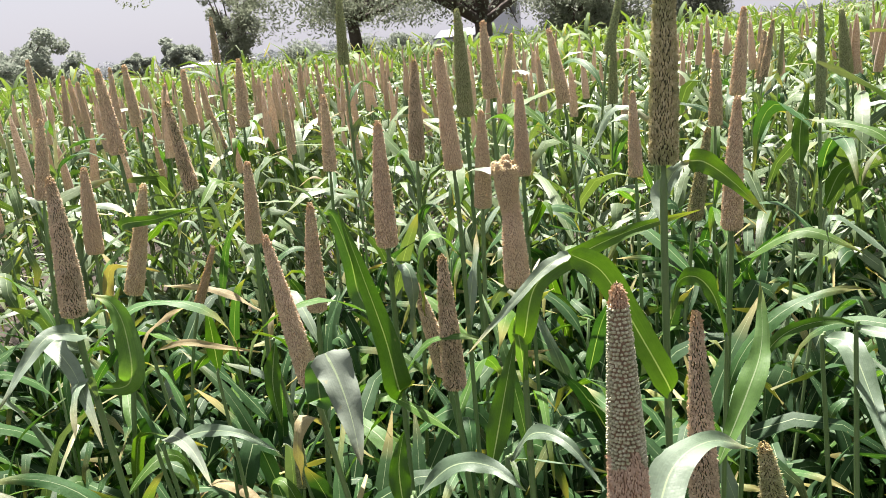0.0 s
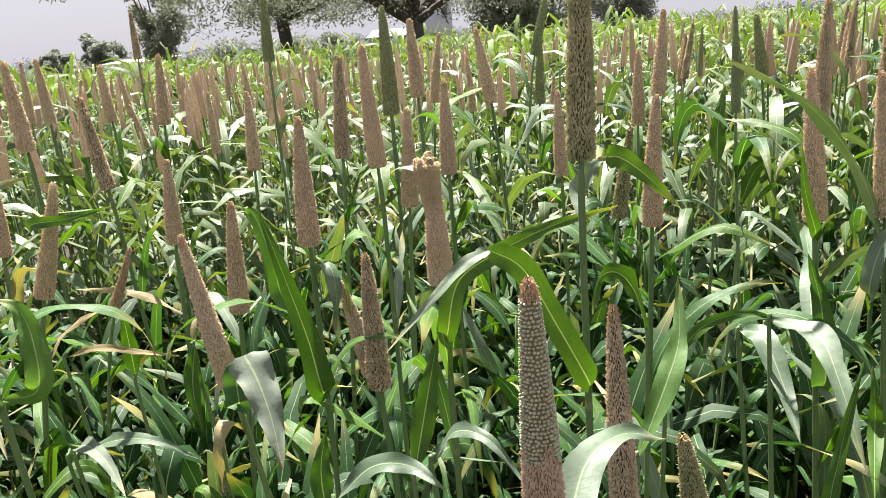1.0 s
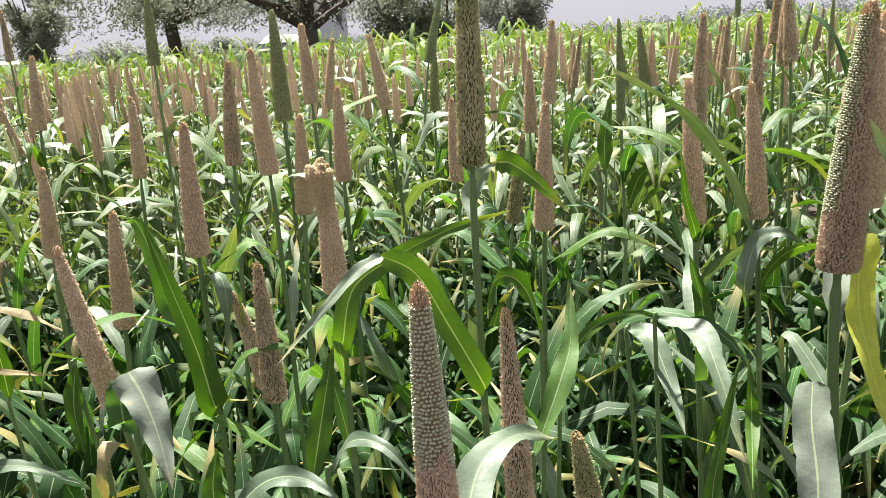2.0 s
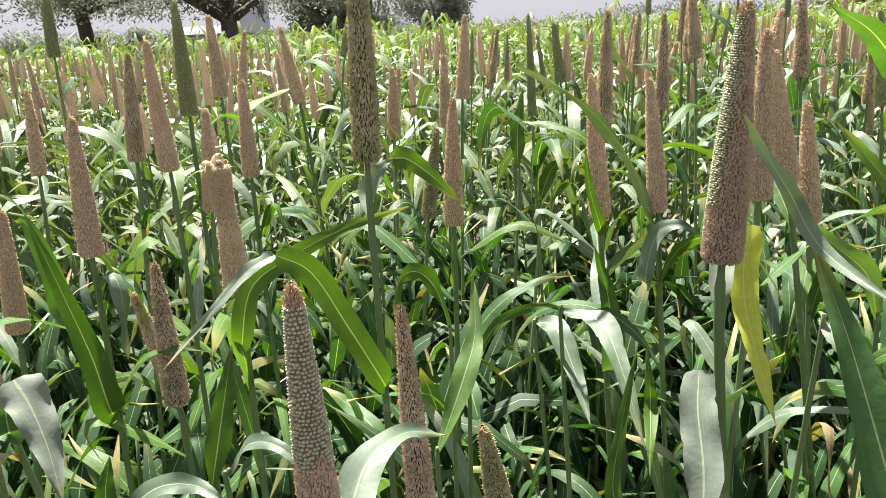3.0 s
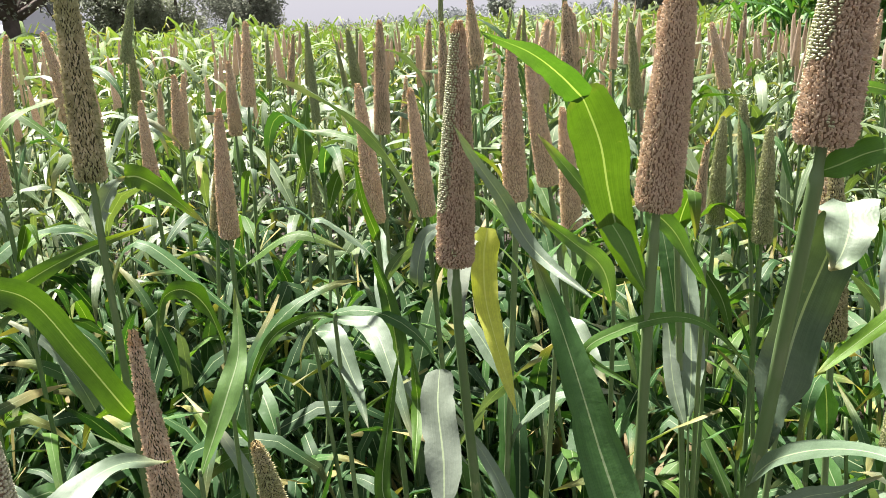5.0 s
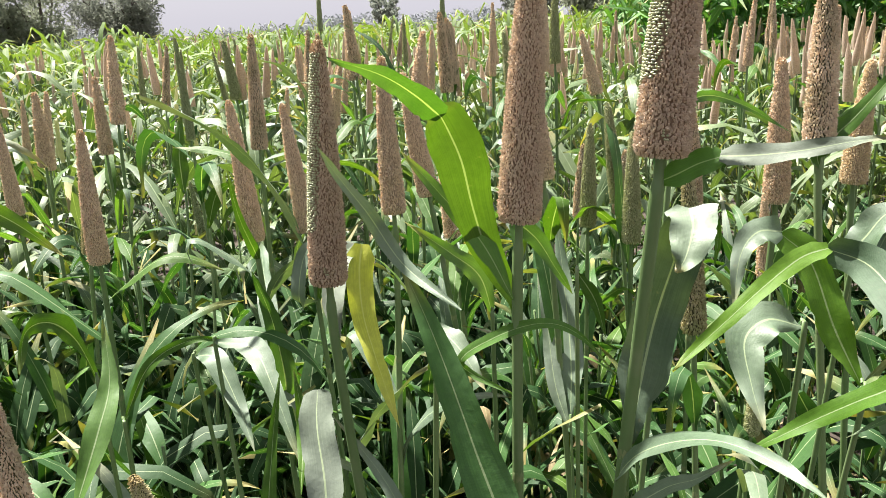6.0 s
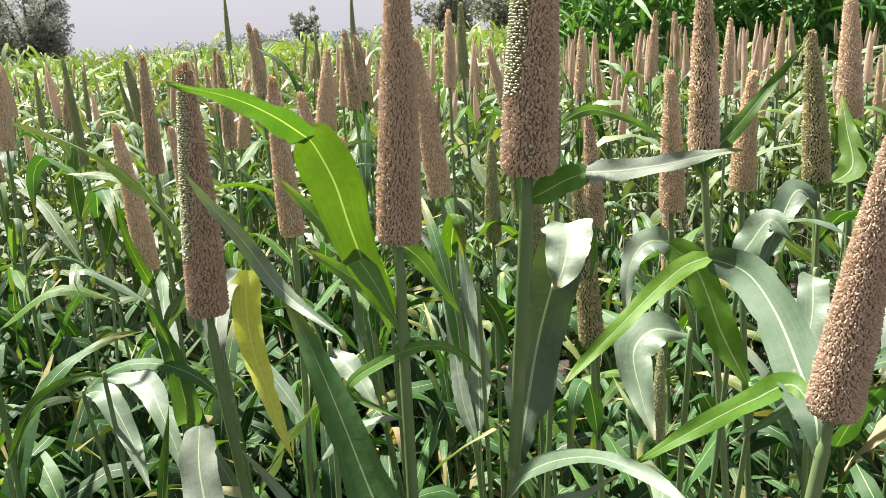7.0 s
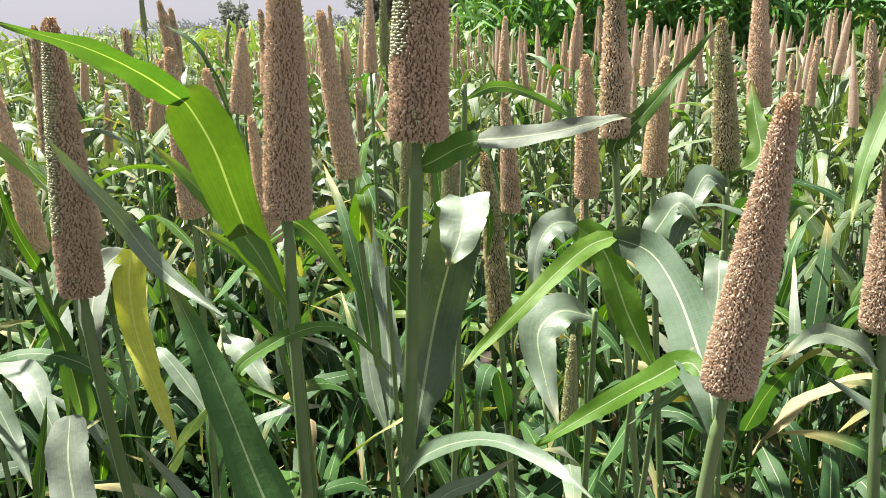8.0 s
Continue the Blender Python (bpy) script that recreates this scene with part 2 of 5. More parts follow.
EARS = {
    "p": ear_material("tan_ear", (0.54, 0.43, 0.315), (0.82, 0.68, 0.515), (0.92, 0.80, 0.635)),
    "d": ear_material("brown_ear", (0.48, 0.375, 0.27), (0.80, 0.655, 0.49), (0.92, 0.80, 0.63), (0.30, 0.27, 0.14), 0.4),
    "s": ear_material("grainy_ear", (0.44, 0.325, 0.245), (0.80, 0.64, 0.495), (0.93, 0.81, 0.665)),
    "o": ear_material("olive_ear", (0.36, 0.34, 0.18), (0.58, 0.53, 0.31), (0.80, 0.73, 0.50), (0.30, 0.34, 0.15), 0.5),
    "g": ear_material("green_ear", (0.33, 0.36, 0.19), (0.48, 0.50, 0.28), (0.64, 0.64, 0.40), tuft=False),
    "b": ear_material("boot_ear", (0.33, 0.39, 0.21), (0.44, 0.49, 0.28), (0.55, 0.59, 0.36), tuft=False),
    "c": ear_material("pale_ear", (0.58, 0.47, 0.31), (0.80, 0.68, 0.47), (0.90, 0.80, 0.60), tuft=False),
    "y": ear_material("dry_ear", (0.46, 0.35, 0.21), (0.62, 0.49, 0.31), (0.74, 0.60, 0.40), tuft=False),
    "f": ear_material("far_ear", (0.46, 0.37, 0.27), (0.64, 0.52, 0.395), (0.76, 0.63, 0.49), tuft=False, fine=230.0),
    "a": ear_material("half_bare_ear", (0.47, 0.35, 0.26), (0.72, 0.565, 0.435), (0.84, 0.70, 0.56)),
}
EARS["n"] = ear_material("near_tan_ear", (0.45, 0.345, 0.25), (0.69, 0.56, 0.425), (0.79, 0.67, 0.53))
GRAIN = {
    "a": plain("bare_grain", (0.38, 0.38, 0.23), (0.52, 0.50, 0.35), 160.0, 0.5, 0.0, 2.0),
    "s": plain("green_grain", (0.34, 0.365, 0.20), (0.48, 0.48, 0.30), 160.0, 0.5, 0.0, 2.0),
}
EAR_CORE = plain("ear_core", (0.40, 0.305, 0.215), (0.50, 0.395, 0.285), 90.0, 0.9)
# the two darker cores put the shade between spikelets into the colour
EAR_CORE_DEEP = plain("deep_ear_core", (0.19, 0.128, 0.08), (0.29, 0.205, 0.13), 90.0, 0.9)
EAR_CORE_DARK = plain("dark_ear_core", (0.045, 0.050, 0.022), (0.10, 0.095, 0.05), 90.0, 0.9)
EAR_CORE_GREEN = plain("green_ear_core", (0.16, 0.19, 0.085), (0.26, 0.29, 0.14), 90.0, 0.9)
EARS["k"] = EARS["p"]


def foliage(name, dark, light, through=0.25):
    m, N, L, P = material(name)
    isl = N.new("ShaderNodeNewGeometry").outputs["Random Per Island"]
    r = ramp(N, [(0.0, dark), (1.0, light)])
    L.new(isl, r.inputs[0])
    L.new(r.outputs[0], P.inputs["Base Color"])
    P.inputs["Roughness"].default_value = 0.9
    P.inputs["Specular IOR Level"].default_value = 0.12
    tr = N.new("ShaderNodeBsdfTranslucent")
    L.new(r.outputs[0], tr.inputs[0])
    ms = N.new("ShaderNodeMixShader")
    ms.inputs[0].default_value = through
    L.new(P.outputs[0], ms.inputs[1])
    L.new(tr.outputs[0], ms.inputs[2])
    L.new(ms.outputs[0], N["Material Output"].inputs[0])
    return m


NODE = plain("stalk_joint", (0.12, 0.17, 0.065), (0.24, 0.27, 0.13), 60.0, 0.6)
SOIL = plain("field_soil", (0.024, 0.019, 0.014), (0.060, 0.047, 0.034), 6.0, 0.95, 0.02)
BARK = plain("bark", (0.045, 0.035, 0.03), (0.11, 0.085, 0.07), 4.0, 0.9, 0.03)
WALL = plain("weathered_plaster", (0.50, 0.52, 0.56), (0.62, 0.63, 0.67), 0.8, 0.85)
SHEET = plain("roof_sheet", (0.16, 0.17, 0.20), (0.23, 0.24, 0.27), 1.5, 0.9)
WHITE = plain("white_sheet", (0.70, 0.69, 0.68), (0.80, 0.79, 0.78), 1.0, 0.6)
DARKGLASS = plain("dark_opening", (0.08, 0.085, 0.09), (0.12, 0.125, 0.13), 2.0, 0.3)
CROWN = foliage("tree_leaves", (0.18, 0.205, 0.14), (0.28, 0.31, 0.22), 0.45)
CROWN_DARK = foliage("dark_tree_leaves", (0.18, 0.20, 0.16), (0.29, 0.315, 0.25), 0.45)
# haze over the far trees and woods is put into these paler, greyer colours
CROWN_HAZE = foliage("hazed_tree_leaves", (0.24, 0.275, 0.225), (0.32, 0.35, 0.29), 0.5)
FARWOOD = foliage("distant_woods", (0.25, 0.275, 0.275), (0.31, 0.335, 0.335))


# ---- mesh helpers ----
def mesh_from(name, verts, faces, mats, smooth=True, uvs=None, mat_index=None):
    me = bpy.data.meshes.new(name)
    me.from_pydata([tuple(v) for v in verts] if not isinstance(verts, np.ndarray) else verts.tolist(), [], faces if isinstance(faces, list) else faces.tolist())
    for m in mats:
        me.materials.append(m)
    if smooth:
        me.polygons.foreach_set("use_smooth", np.ones(len(me.polygons), dtype=bool))
    if mat_index is not None:
        me.polygons.foreach_set("material_index", np.asarray(mat_index, dtype=np.int32))
    if uvs is not None:
        layer = me.uv_layers.new(name="UVMap")
        idx = np.empty(len(me.loops), dtype=np.int32)
        me.loops.foreach_get("vertex_index", idx)
        layer.data.foreach_set("uv", np.asarray(uvs, dtype=np.float32)[idx].ravel())
    me.update()
    return me


def child(name, me, parent, m=None, label=""):
    ob = new(name, me)
    ob.parent = parent
    if m is not None:
        ob.matrix_basis = m
    if label:
        tagged(ob, label)
    return ob


def empty(name, x, y, z=0.0, rz=0.0):
    ob = new(name)
    ob.empty_display_size = 0.05
    ob.matrix_basis = pose(x, y, z, 0, 0, rz)
    return ob


def smooth_line(pts, n):
    """n + 1 places along a smooth line through the given ones."""
    p = [Vector(q) for q in pts]
    if len(p) == 2:
        return [p[0].lerp(p[1], i / n) for i in range(n + 1)]
    ext = [p[0] * 2 - p[1]] + p + [p[-1] * 2 - p[-2]]
    out = []
    for i in range(n + 1):
        s = i / n * (len(p) - 1)
        k = min(int(s), len(p) - 2)
        t = s - k
        a, b, c, d = ext[k:k + 4]
        out.append(0.5 * ((2 * b) + (c - a) * t + (2 * a - 5 * b + 4 * c - d) * t * t + (3 * b - a - 3 * c + d) * t ** 3))
    return out


def blade_arrays(line, width, normals, across=4, fold=0.22, wave=0.0, phase=0.0, blunt=False, full=False, slow=False):
    """Sweep of a grass blade along a line: narrow at the sheath, widest at a third, tapering to the tip."""
    n = len(line) - 1
    verts, uvs, faces = [], [], []
    for i, q in enumerate(line):
        v = i / n
        tan = (line[min(i + 1, n)] - line[max(i - 1, 0)]).normalized()
        nn = normals[i] if isinstance(normals, list) else normals
        side = tan.cross(nn)
        if side.length < 1e-4:
            side = tan.cross(Vector((0.3, 0.5, 0.8)))
        side.normalize()
        up = side.cross(tan).normalized()
        if blunt:
            w = width * (0.5 + 0.5 * min(1.0, v / 0.09) if full else min(1.0, 0.12 + (1.3 if slow else 3.0) * v)) * (1 - 0.25 * max(0.0, v - 0.8) / 0.2)
            if v > 0.94:
                w *= math.sqrt(max(0.12, 1 - ((v - 0.94) / 0.062) ** 2))
        else:
            w = width * (0.5 + 0.5 * min(1.0, v / 0.09) if full else min(1.0, 0.10 + 3.0 * v)) * max(0.015, (1 - v ** 1.9)) ** 0.85
        if across > 4:
            w *= 1 + 0.07 * noise.noise((phase * 3 + v * 9, phase, 0.5)) + 0.03 * noise.noise((phase * 5 + v * 31, phase, 2.5))
        for k in range(across + 1):
            u = k / across * 2 - 1
            nick = 0.0
            if across > 4 and 0.12 < v < 0.9:
                nick = 0.55 * max(0.0, noise.noise((phase * 7 + v * 11, 3.0 if u > 0 else 8.0, phase)) - 0.30)
            ruff = wave * width * abs(u) ** 2 * math.sin(phase + v * 17 + (2.1 if u > 0 else 0))
            verts.append(q + side * (u * (1 - nick * abs(u)) * w / 2) + up * (fold * abs(u) * w / 2 + ruff))
            uvs.append((k / across, v))
    for i in range(n):
        for k in range(across):
            a0 = i * (across + 1) + k
            faces.append((a0, a0 + 1, a0 + across + 2, a0 + across + 1))
    return verts, uvs, faces


def drooping_line(rng, length, rise, droop, sway, n):
    """Middle line of a free leaf that leaves the stalk upwards, arches over and hangs."""
    pts, q, step = [Vector((0, 0, 0))], Vector((0, 0, 0)), length / n
    kink = rng.uniform(0.3, 0.75) if rng.random() < 0.6 else None
    sharp = rng.uniform(0.04, 0.13)
    for i in range(n):
        v = (i + 0.5) / n
        if kink:
            el = radians(rise - 18 * v - droop * 0.9 / (1 + math.exp(-(v - kink) / sharp * 1.6)))
        else:
            el = radians(rise - droop * v ** 1.25)
        q = q + Vector((math.cos(el), sway * math.sin(v * 3.0) * 0.5, math.sin(el))) * step
        pts.append(q.copy())
    return pts


def free_leaf(rng, n=13, across=4, mat=GREEN, lo=0.28, hi=0.58):
    length = rng.uniform(lo, hi)
    rise, droop = rng.uniform(40, 82), rng.uniform(95, 165) if rng.random() < 0.68 else rng.uniform(15, 75)
    line = drooping_line(rng, length, rise, droop, rng.uniform(-0.4, 0.4), n)
    twist = rng.uniform(-1.6, 1.6)
    normals = []
    for i in range(n + 1):
        tan = (line[min(i + 1, n)] - line[max(i - 1, 0)]).normalized()
        normals.append(Matrix.Rotation(twist * i / n, 3, tan) @ (tan.cross(Vector((0, 1, 0))) * -1))
    v, uv, f = blade_arrays(line, rng.uniform(0.040, 0.064), normals, across, rng.uniform(0.05, 0.24), rng.uniform(0.02, 0.15), rng.uniform(0, 6))
    return v, uv, f


def tube(line, radii, sides=8, knots=(), sheath=0.0):
    """Round tapered stem along a line, with swollen knots at the given places (0 to 1)."""
    n = len(line) - 1
    verts, faces = [], []
    ref = Vector((0.37, 0.91, 0.15))
    for i, q in enumerate(line):
        tan = (line[min(i + 1, n)] - line[max(i - 1, 0)]).normalized()
        s = tan.cross(ref).normalized()
        t = tan.cross(s)
        v = i / n
        r = radii[i] if len(radii) == n + 1 and n > 1 else radii[0] + (radii[1] - radii[0]) * v
        if sheath and v < sheath:
            r *= 1.0 + 0.42 * min(1.0, (sheath - v) / 0.02)
        for k in knots:
            r *= 1 + 0.12 * math.exp(-((v - k) / 0.012) ** 2)
        for k in range(sides):
            a = 2 * math.pi * k / sides
            verts.append(q + s * (r * math.cos(a)) + t * (r * math.sin(a)))
    for i in range(n):
        for k in range(sides):
            a0, a1 = i * sides + k, i * sides + (k + 1) % sides
            faces.append((a0, a1, a1 + sides, a0 + sides))
    faces.append(tuple(range(sides))[::-1])
    faces.append(tuple(n * sides + k for k in range(sides)))
    return verts, faces


EAR_L, EAR_R = 0.25, 0.019


def ear_profile(v):
    r = (1 - 0.72 * v ** 1.75) * min(1.0, 0.86 + 5 * v)
    if v > 0.95:
        r *= math.sqrt(max(0.0, 1 - ((v - 0.95) / 0.055) ** 2))
    return r


def ear_mesh(name, seed, pitch, near, bare_top=0.0, patches=0.0, bend=0.0):
    """A millet ear: a tapered core closely set with bristly spikelets, and round grain where the bristles have dropped."""
    rng = np.random.default_rng(seed)
    pos, out, size, bare = [], [], [], []
    for grain, step in ((False, pitch), (True, pitch * (1.55 if bare_top else 1.3))):
        if grain and not (bare_top or patches):
            continue
        rows = int(EAR_L / (step * 0.9))
        for i in range(rows):
            v = (i + 0.5) / rows
            r = EAR_R * 0.94 * ear_profile(v)
            m = max(4, int(2 * math.pi * r / step))
            for k in range(m):
                a = 2 * math.pi * (k + 0.5 * (i % 2)) / m + rng.normal(0, 0.04)
                x, y, z = r * math.cos(a), r * math.sin(a), v * EAR_L + rng.normal(0, step * 0.12)
                gone = False
                if bare_top:
                    gone = v + 0.11 * noise.noise((x * 90, y * 90, z * 40 + seed)) > 1 - bare_top and v < 0.95
                if patches and not gone:
                    gone = noise.noise((x * 34 + seed, y * 34, z * 4.5)) > 1 - patches and 0.06 < v < 0.95
                if gone == grain:
                    pos.append((x, y, z))
                    out.append((math.cos(a), math.sin(a), 0.15 + 0.6 * max(0, v - 0.8)))
                    size.append(step * (rng.uniform(0.47, 0.56) if grain and bare_top else rng.uniform(0.38, 0.48) if grain else rng.uniform(0.48, 0.70)))
                    bare.append(grain)
    pos, out, size, bare = map(np.array, (pos, out, size, bare))
    parts_v, parts_f, parts_i, base = [], [], [], 0
    for grain in (False, True):
        sel = np.flatnonzero(bare == grain)
        n = len(sel)
        if not n:
            continue
        p, o, h = pos[sel], out[sel].copy(), size[sel]
        o += rng.normal(0, 0.08 if grain else 0.34 if near else 0.28, o.shape)
        o /= np.linalg.norm(o, axis=1)[:, None]
        s = np.cross(o, (0, 0, 1.0))
        s /= np.linalg.norm(s, axis=1)[:, None]
        t = np.cross(s, o)
        if grain:
            per, local = 11, []
            vs = np.zeros((n, per, 3))
            for ring, (w, up) in enumerate(((1.0, -0.3), (0.88, 0.9))):
                for k in range(5):
                    a = 2 * math.pi * k / 5
                    vs[:, ring * 5 + k] = p + s * (h * w * math.cos(a))[:, None] + t * (h * w * (0.72 if bare_top else 1.0) * math.sin(a))[:, None] + o * (h * up)[:, None]
            vs[:, 10] = p + o * (h * 1.5)[:, None]
            for k in range(5):
                k2 = (k + 1) % 5
                local += [(k, k2, 5 + k2), (k, 5 + k2, 5 + k), (5 + k, 5 + k2, 10)]
        else:
            per = 5
            tall = h * rng.uniform(0.8, 2.0 if near else 1.8, n)
            slim = rng.uniform(0.5, 0.95, n)
            vs = np.zeros((n, per, 3))
            for k in range(4):
                a = k * math.pi / 2 + 0.4
                vs[:, k] = p + s * (h * slim * 1.1 * math.cos(a))[:, None] + t * (h * 1.5 * math.sin(a))[:, None] - o * (h * 0.3)[:, None]
            vs[:, 4] = p + o * tall[:, None] + rng.normal(0, 1, (n, 3)) * (h * 0.4)[:, None]
            local = [(k, (k + 1) % 4, 4) for k in range(4)]
        parts_v.append(vs.reshape(-1, 3))
        f = (base + np.arange(n)[:, None, None] * per + np.array(local)[None]).reshape(-1, 3)
        parts_f.append(f)
        parts_i.append(np.full(len(f), 2 if grain else 0))
        base += n * per
    # core
    sides, steps = 12, 14
    cv, cf = [], []
    for i in range(steps + 1):
        v = i / steps
        r = EAR_R * 0.90 * ear_profile(v)
        for k in range(sides):
            a = 2 * math.pi * k / sides
            cv.append((r * math.cos(a), r * math.sin(a), v * EAR_L))
    for i in range(steps):
        for k in range(sides):
            a0, a1 = i * sides + k, i * sides + (k + 1) % sides
            cf += [(base + a0, base + a1, base + a1 + sides), (base + a0, base + a1 + sides, base + a0 + sides)]
    verts = np.vstack(parts_v + [np.array(cv)])
    faces = np.vstack(parts_f + [np.array(cf)])
    idx = np.concatenate(parts_i + [np.ones(len(cf))]).astype(np.int32)
    verts[:, 0] += bend * (verts[:, 2] / EAR_L) ** 2
    return mesh_from(name, verts, faces, [], smooth=False, mat_index=idx)


def ear_set(name, seeds, pitch, near, top=0.0, patches=0.0, deep=False):
    """The same ear shapes in every ear colour, made when first asked for."""
    made = {}

    def get(kind, i):
        i %= len(seeds)
        if (kind, i) not in made:
            if ("base", i) not in made:
                made["base", i] = ear_mesh(name, seeds[i], pitch, near, top, patches, 0.010 * math.sin(seeds[i] * 1.7))
            me = made["base", i].copy()
            me.materials.append(EARS["n" if deep and kind in "ps" else kind])
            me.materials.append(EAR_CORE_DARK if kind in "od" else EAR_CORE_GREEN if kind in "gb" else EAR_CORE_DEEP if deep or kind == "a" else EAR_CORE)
            me.materials.append(GRAIN.get(kind, EARS[kind]))
            made[kind, i] = me
        return made[kind, i]
    return get


EAR_NEAR = ear_set("ear", (1, 2, 3), 0.0019, True, deep=True)
EAR_GRAINY = ear_set("ear", (12, 13), 0.0020, True, 0.0, 0.94, True)
EAR_BARE = ear_set("ear", (4,), 0.0018, True, 0.42)
EAR_OPEN = ear_set("ear", (21, 22), 0.0031, True)
EAR_MID = ear_set("ear", (5, 6, 7, 8), 0.0028, False)
EAR_FAR = ear_set("ear", (9, 10, 11), 0.0042, False)

POOL = []
for i in range(26):
    v, uv, f = free_leaf(R)
    POOL.append((v, uv, f))
LEAVES = {}
for key, mat in (("g", GREEN), ("m", FRESH), ("l", BRIGHT), ("w", WAXY), ("v", SILVER), ("y", YELLOW), ("d", DRY), ("x", LIME), ("e", GREYGREEN)):
    LEAVES[key] = [mesh_from("leaf", v, f, [mat], uvs=uv) for v, uv, f in POOL]
LEAF_LABEL = {"g": "", "m": "", "l": "young bright green leaf", "w": "waxy grey-green leaf", "v": "silvery leaf, pale with sheen", "y": "yellowed leaf", "d": "dry straw-coloured leaf", "x": "sunlit lime-green leaf", "e": "broad grey-green leaf"}


def pick_kind(rng, z, calm=False):
    x = rng.random()
    if z < 0.6 and x < 0.14:
        return "d"
    if z < 0.95:
        return "g" if x < 0.62 else "m" if x < 0.82 else "w" if x < 0.93 else "l" if x < 0.995 else "y"
    return "g" if x < 0.34 else "m" if x < 0.52 else "w" if x < 0.79 else "l" if x < 0.982 or calm else "v" if x < 0.994 else "y"


POOL_RISE = [max(c.z for c in v) for v, uv, f in POOL]


def leaf_on(parent, rng, x, y, z, az, scale, kind, tilt=0.0, roof=9.0):
    """A leaf from the pool at height z; one that stays below the height roof."""
    i = rng.randrange(len(POOL))
    for _ in range(8):
        if z + POOL_RISE[i] * scale > roof:
            i = rng.randrange(len(POOL))
    me = LEAVES[kind][i]
    m = pose(x, y, z, 0, tilt, az) @ Matrix.Scale(scale, 4)
    return child("leaf", me, parent, m, LEAF_LABEL[kind])


PLANT_LABEL = {
    "p": "pearl millet plant with a tan bristly seed ear", "d": "pearl millet plant with a brown ripening ear",
    "s": "pearl millet plant, green grain showing in its tan ear", "o": "pearl millet plant with an olive-brown ear",
    "g": "pearl millet plant with a slim unripe green ear", "b": "tall pearl millet plant, green ear just emerged",
    "c": "pearl millet plant with a pale straw ear", "y": "leaning pearl millet plant with a small dry ear",
    "k": "pearl millet plant with a knobbly deformed ear tip", "a": "pearl millet plant, bare round grain at the ear's top"}


def ear_plant(x, y, z, dx, dy, length, radius, kind, fx=None, fy=None, spin=0.0):
    """A millet plant whose ear starts at (x, y, z) and points along (dx, dy, up), turned by spin degrees."""
    dz = math.sqrt(max(0.05, 1 - dx * dx - dy * dy))
    d = Vector((dx, dy, dz))
    base = Vector((x, y, z))
    lean = Vector((max(-0.22, min(0.22, dx / dz)), max(-0.22, min(0.22, dy / dz)), 0))
    foot = Vector((x, y, 0)) - lean * 0.75
    if fx is not None:
        foot = Vector((fx, fy, 0))
    far = (foot - STAND).length
    rng = random.Random(int(x * 977 + y * 3571 + z * 7919))
    p = empty("millet_plant", foot.x, foot.y, 0, 0)
    tagged(p, PLANT_LABEL[kind], "millet plant", "millet plants in the field")
    b = base - foot
    axis = b.normalized()
    line = smooth_line([(0, 0, -0.02), b * 0.5 - (d - axis) * 0.06, b - (d * 0.3 + axis * 0.7) * 0.14, b + d * 0.01], 40 if far < 2.2 else 12)
    rad = max(0.0026, min(0.0046, radius * 0.185))
    knots = [0.14, 0.28, 0.42, 0.585]
    v, f = tube(line, (rad * 1.1, rad), 8 if far < 2.2 else 5, knots if far < 2.2 else (), 1 - rng.uniform(0.10, 0.2) / z)
    stalk = child("stalk", mesh_from("stalk", v, f, [STALK]), p)
    if far < 1.7:
        for kn in knots[1:]:
            q = line[int(kn * (len(line) - 1))]
            up = (line[int(kn * (len(line) - 1)) + 1] - q).normalized()
            v, f = tube([q + up * c for c in (-0.008, -0.005, -0.001, 0.003, 0.006)], [rad * c for c in (1.44, 1.54, 1.60, 1.54, 1.44)], 12)
            child("node", mesh_from("node", v, f, [NODE]), stalk, None, "pale swollen stalk joint")
    if kind == "a":
        me = EAR_BARE("a", 0)
    elif kind == "s":
        me = EAR_GRAINY("s", rng.randrange(2))
    elif kind in "og" and far < 2.1 or kind == "d" and far < 1.35:
        me = EAR_OPEN(kind, rng.randrange(2))
    else:
        me = (EAR_NEAR if far < 1.02 else EAR_MID if far < 2.1 else EAR_FAR)(kind, rng.randrange(9))
    m = Matrix.Translation(b) @ d.to_track_quat("Z", "Y").to_matrix().to_4x4() @ pose(0, 0, 0, 0, 0, rng.uniform(0, 360) + spin)
    s = radius / EAR_R
    child("seed_ear", me, p, m @ Matrix.Diagonal((s, s, length / EAR_L, 1)))
    if kind == "k":
        # the top half has grown broad and lumpy instead of tapering
        turn = d.to_track_quat("Z", "Y").to_matrix().to_4x4()
        broad = Matrix.Translation(b + d * (length * 1.02)) @ turn @ pose(0, 0, 0, 180, 0, 40)
        child("ear_top", EAR_MID("c", 2), p, broad @ Matrix.Diagonal((s * 0.93, s * 0.93, length * 0.62 / EAR_L, 1)), "broad cream ear top")
        for ax, ay, k in ((-0.62, 0.10, 1.0), (-0.30, -0.45, 0.85), (0.25, -0.30, 0.9), (0.35, 0.40, 0.8), (-0.25, 0.5, 0.9), (0.0, 0.0, 1.15)):
            q = b + d * (length * (0.99 - 0.05 * abs(ax))) + Vector((ax, ay, 0)) * radius * 0.95
            side = (d + Vector((ax, ay, 0)) * 0.5).normalized()
            mk = Matrix.Translation(q) @ side.to_track_quat("Z", "Y").to_matrix().to_4x4()
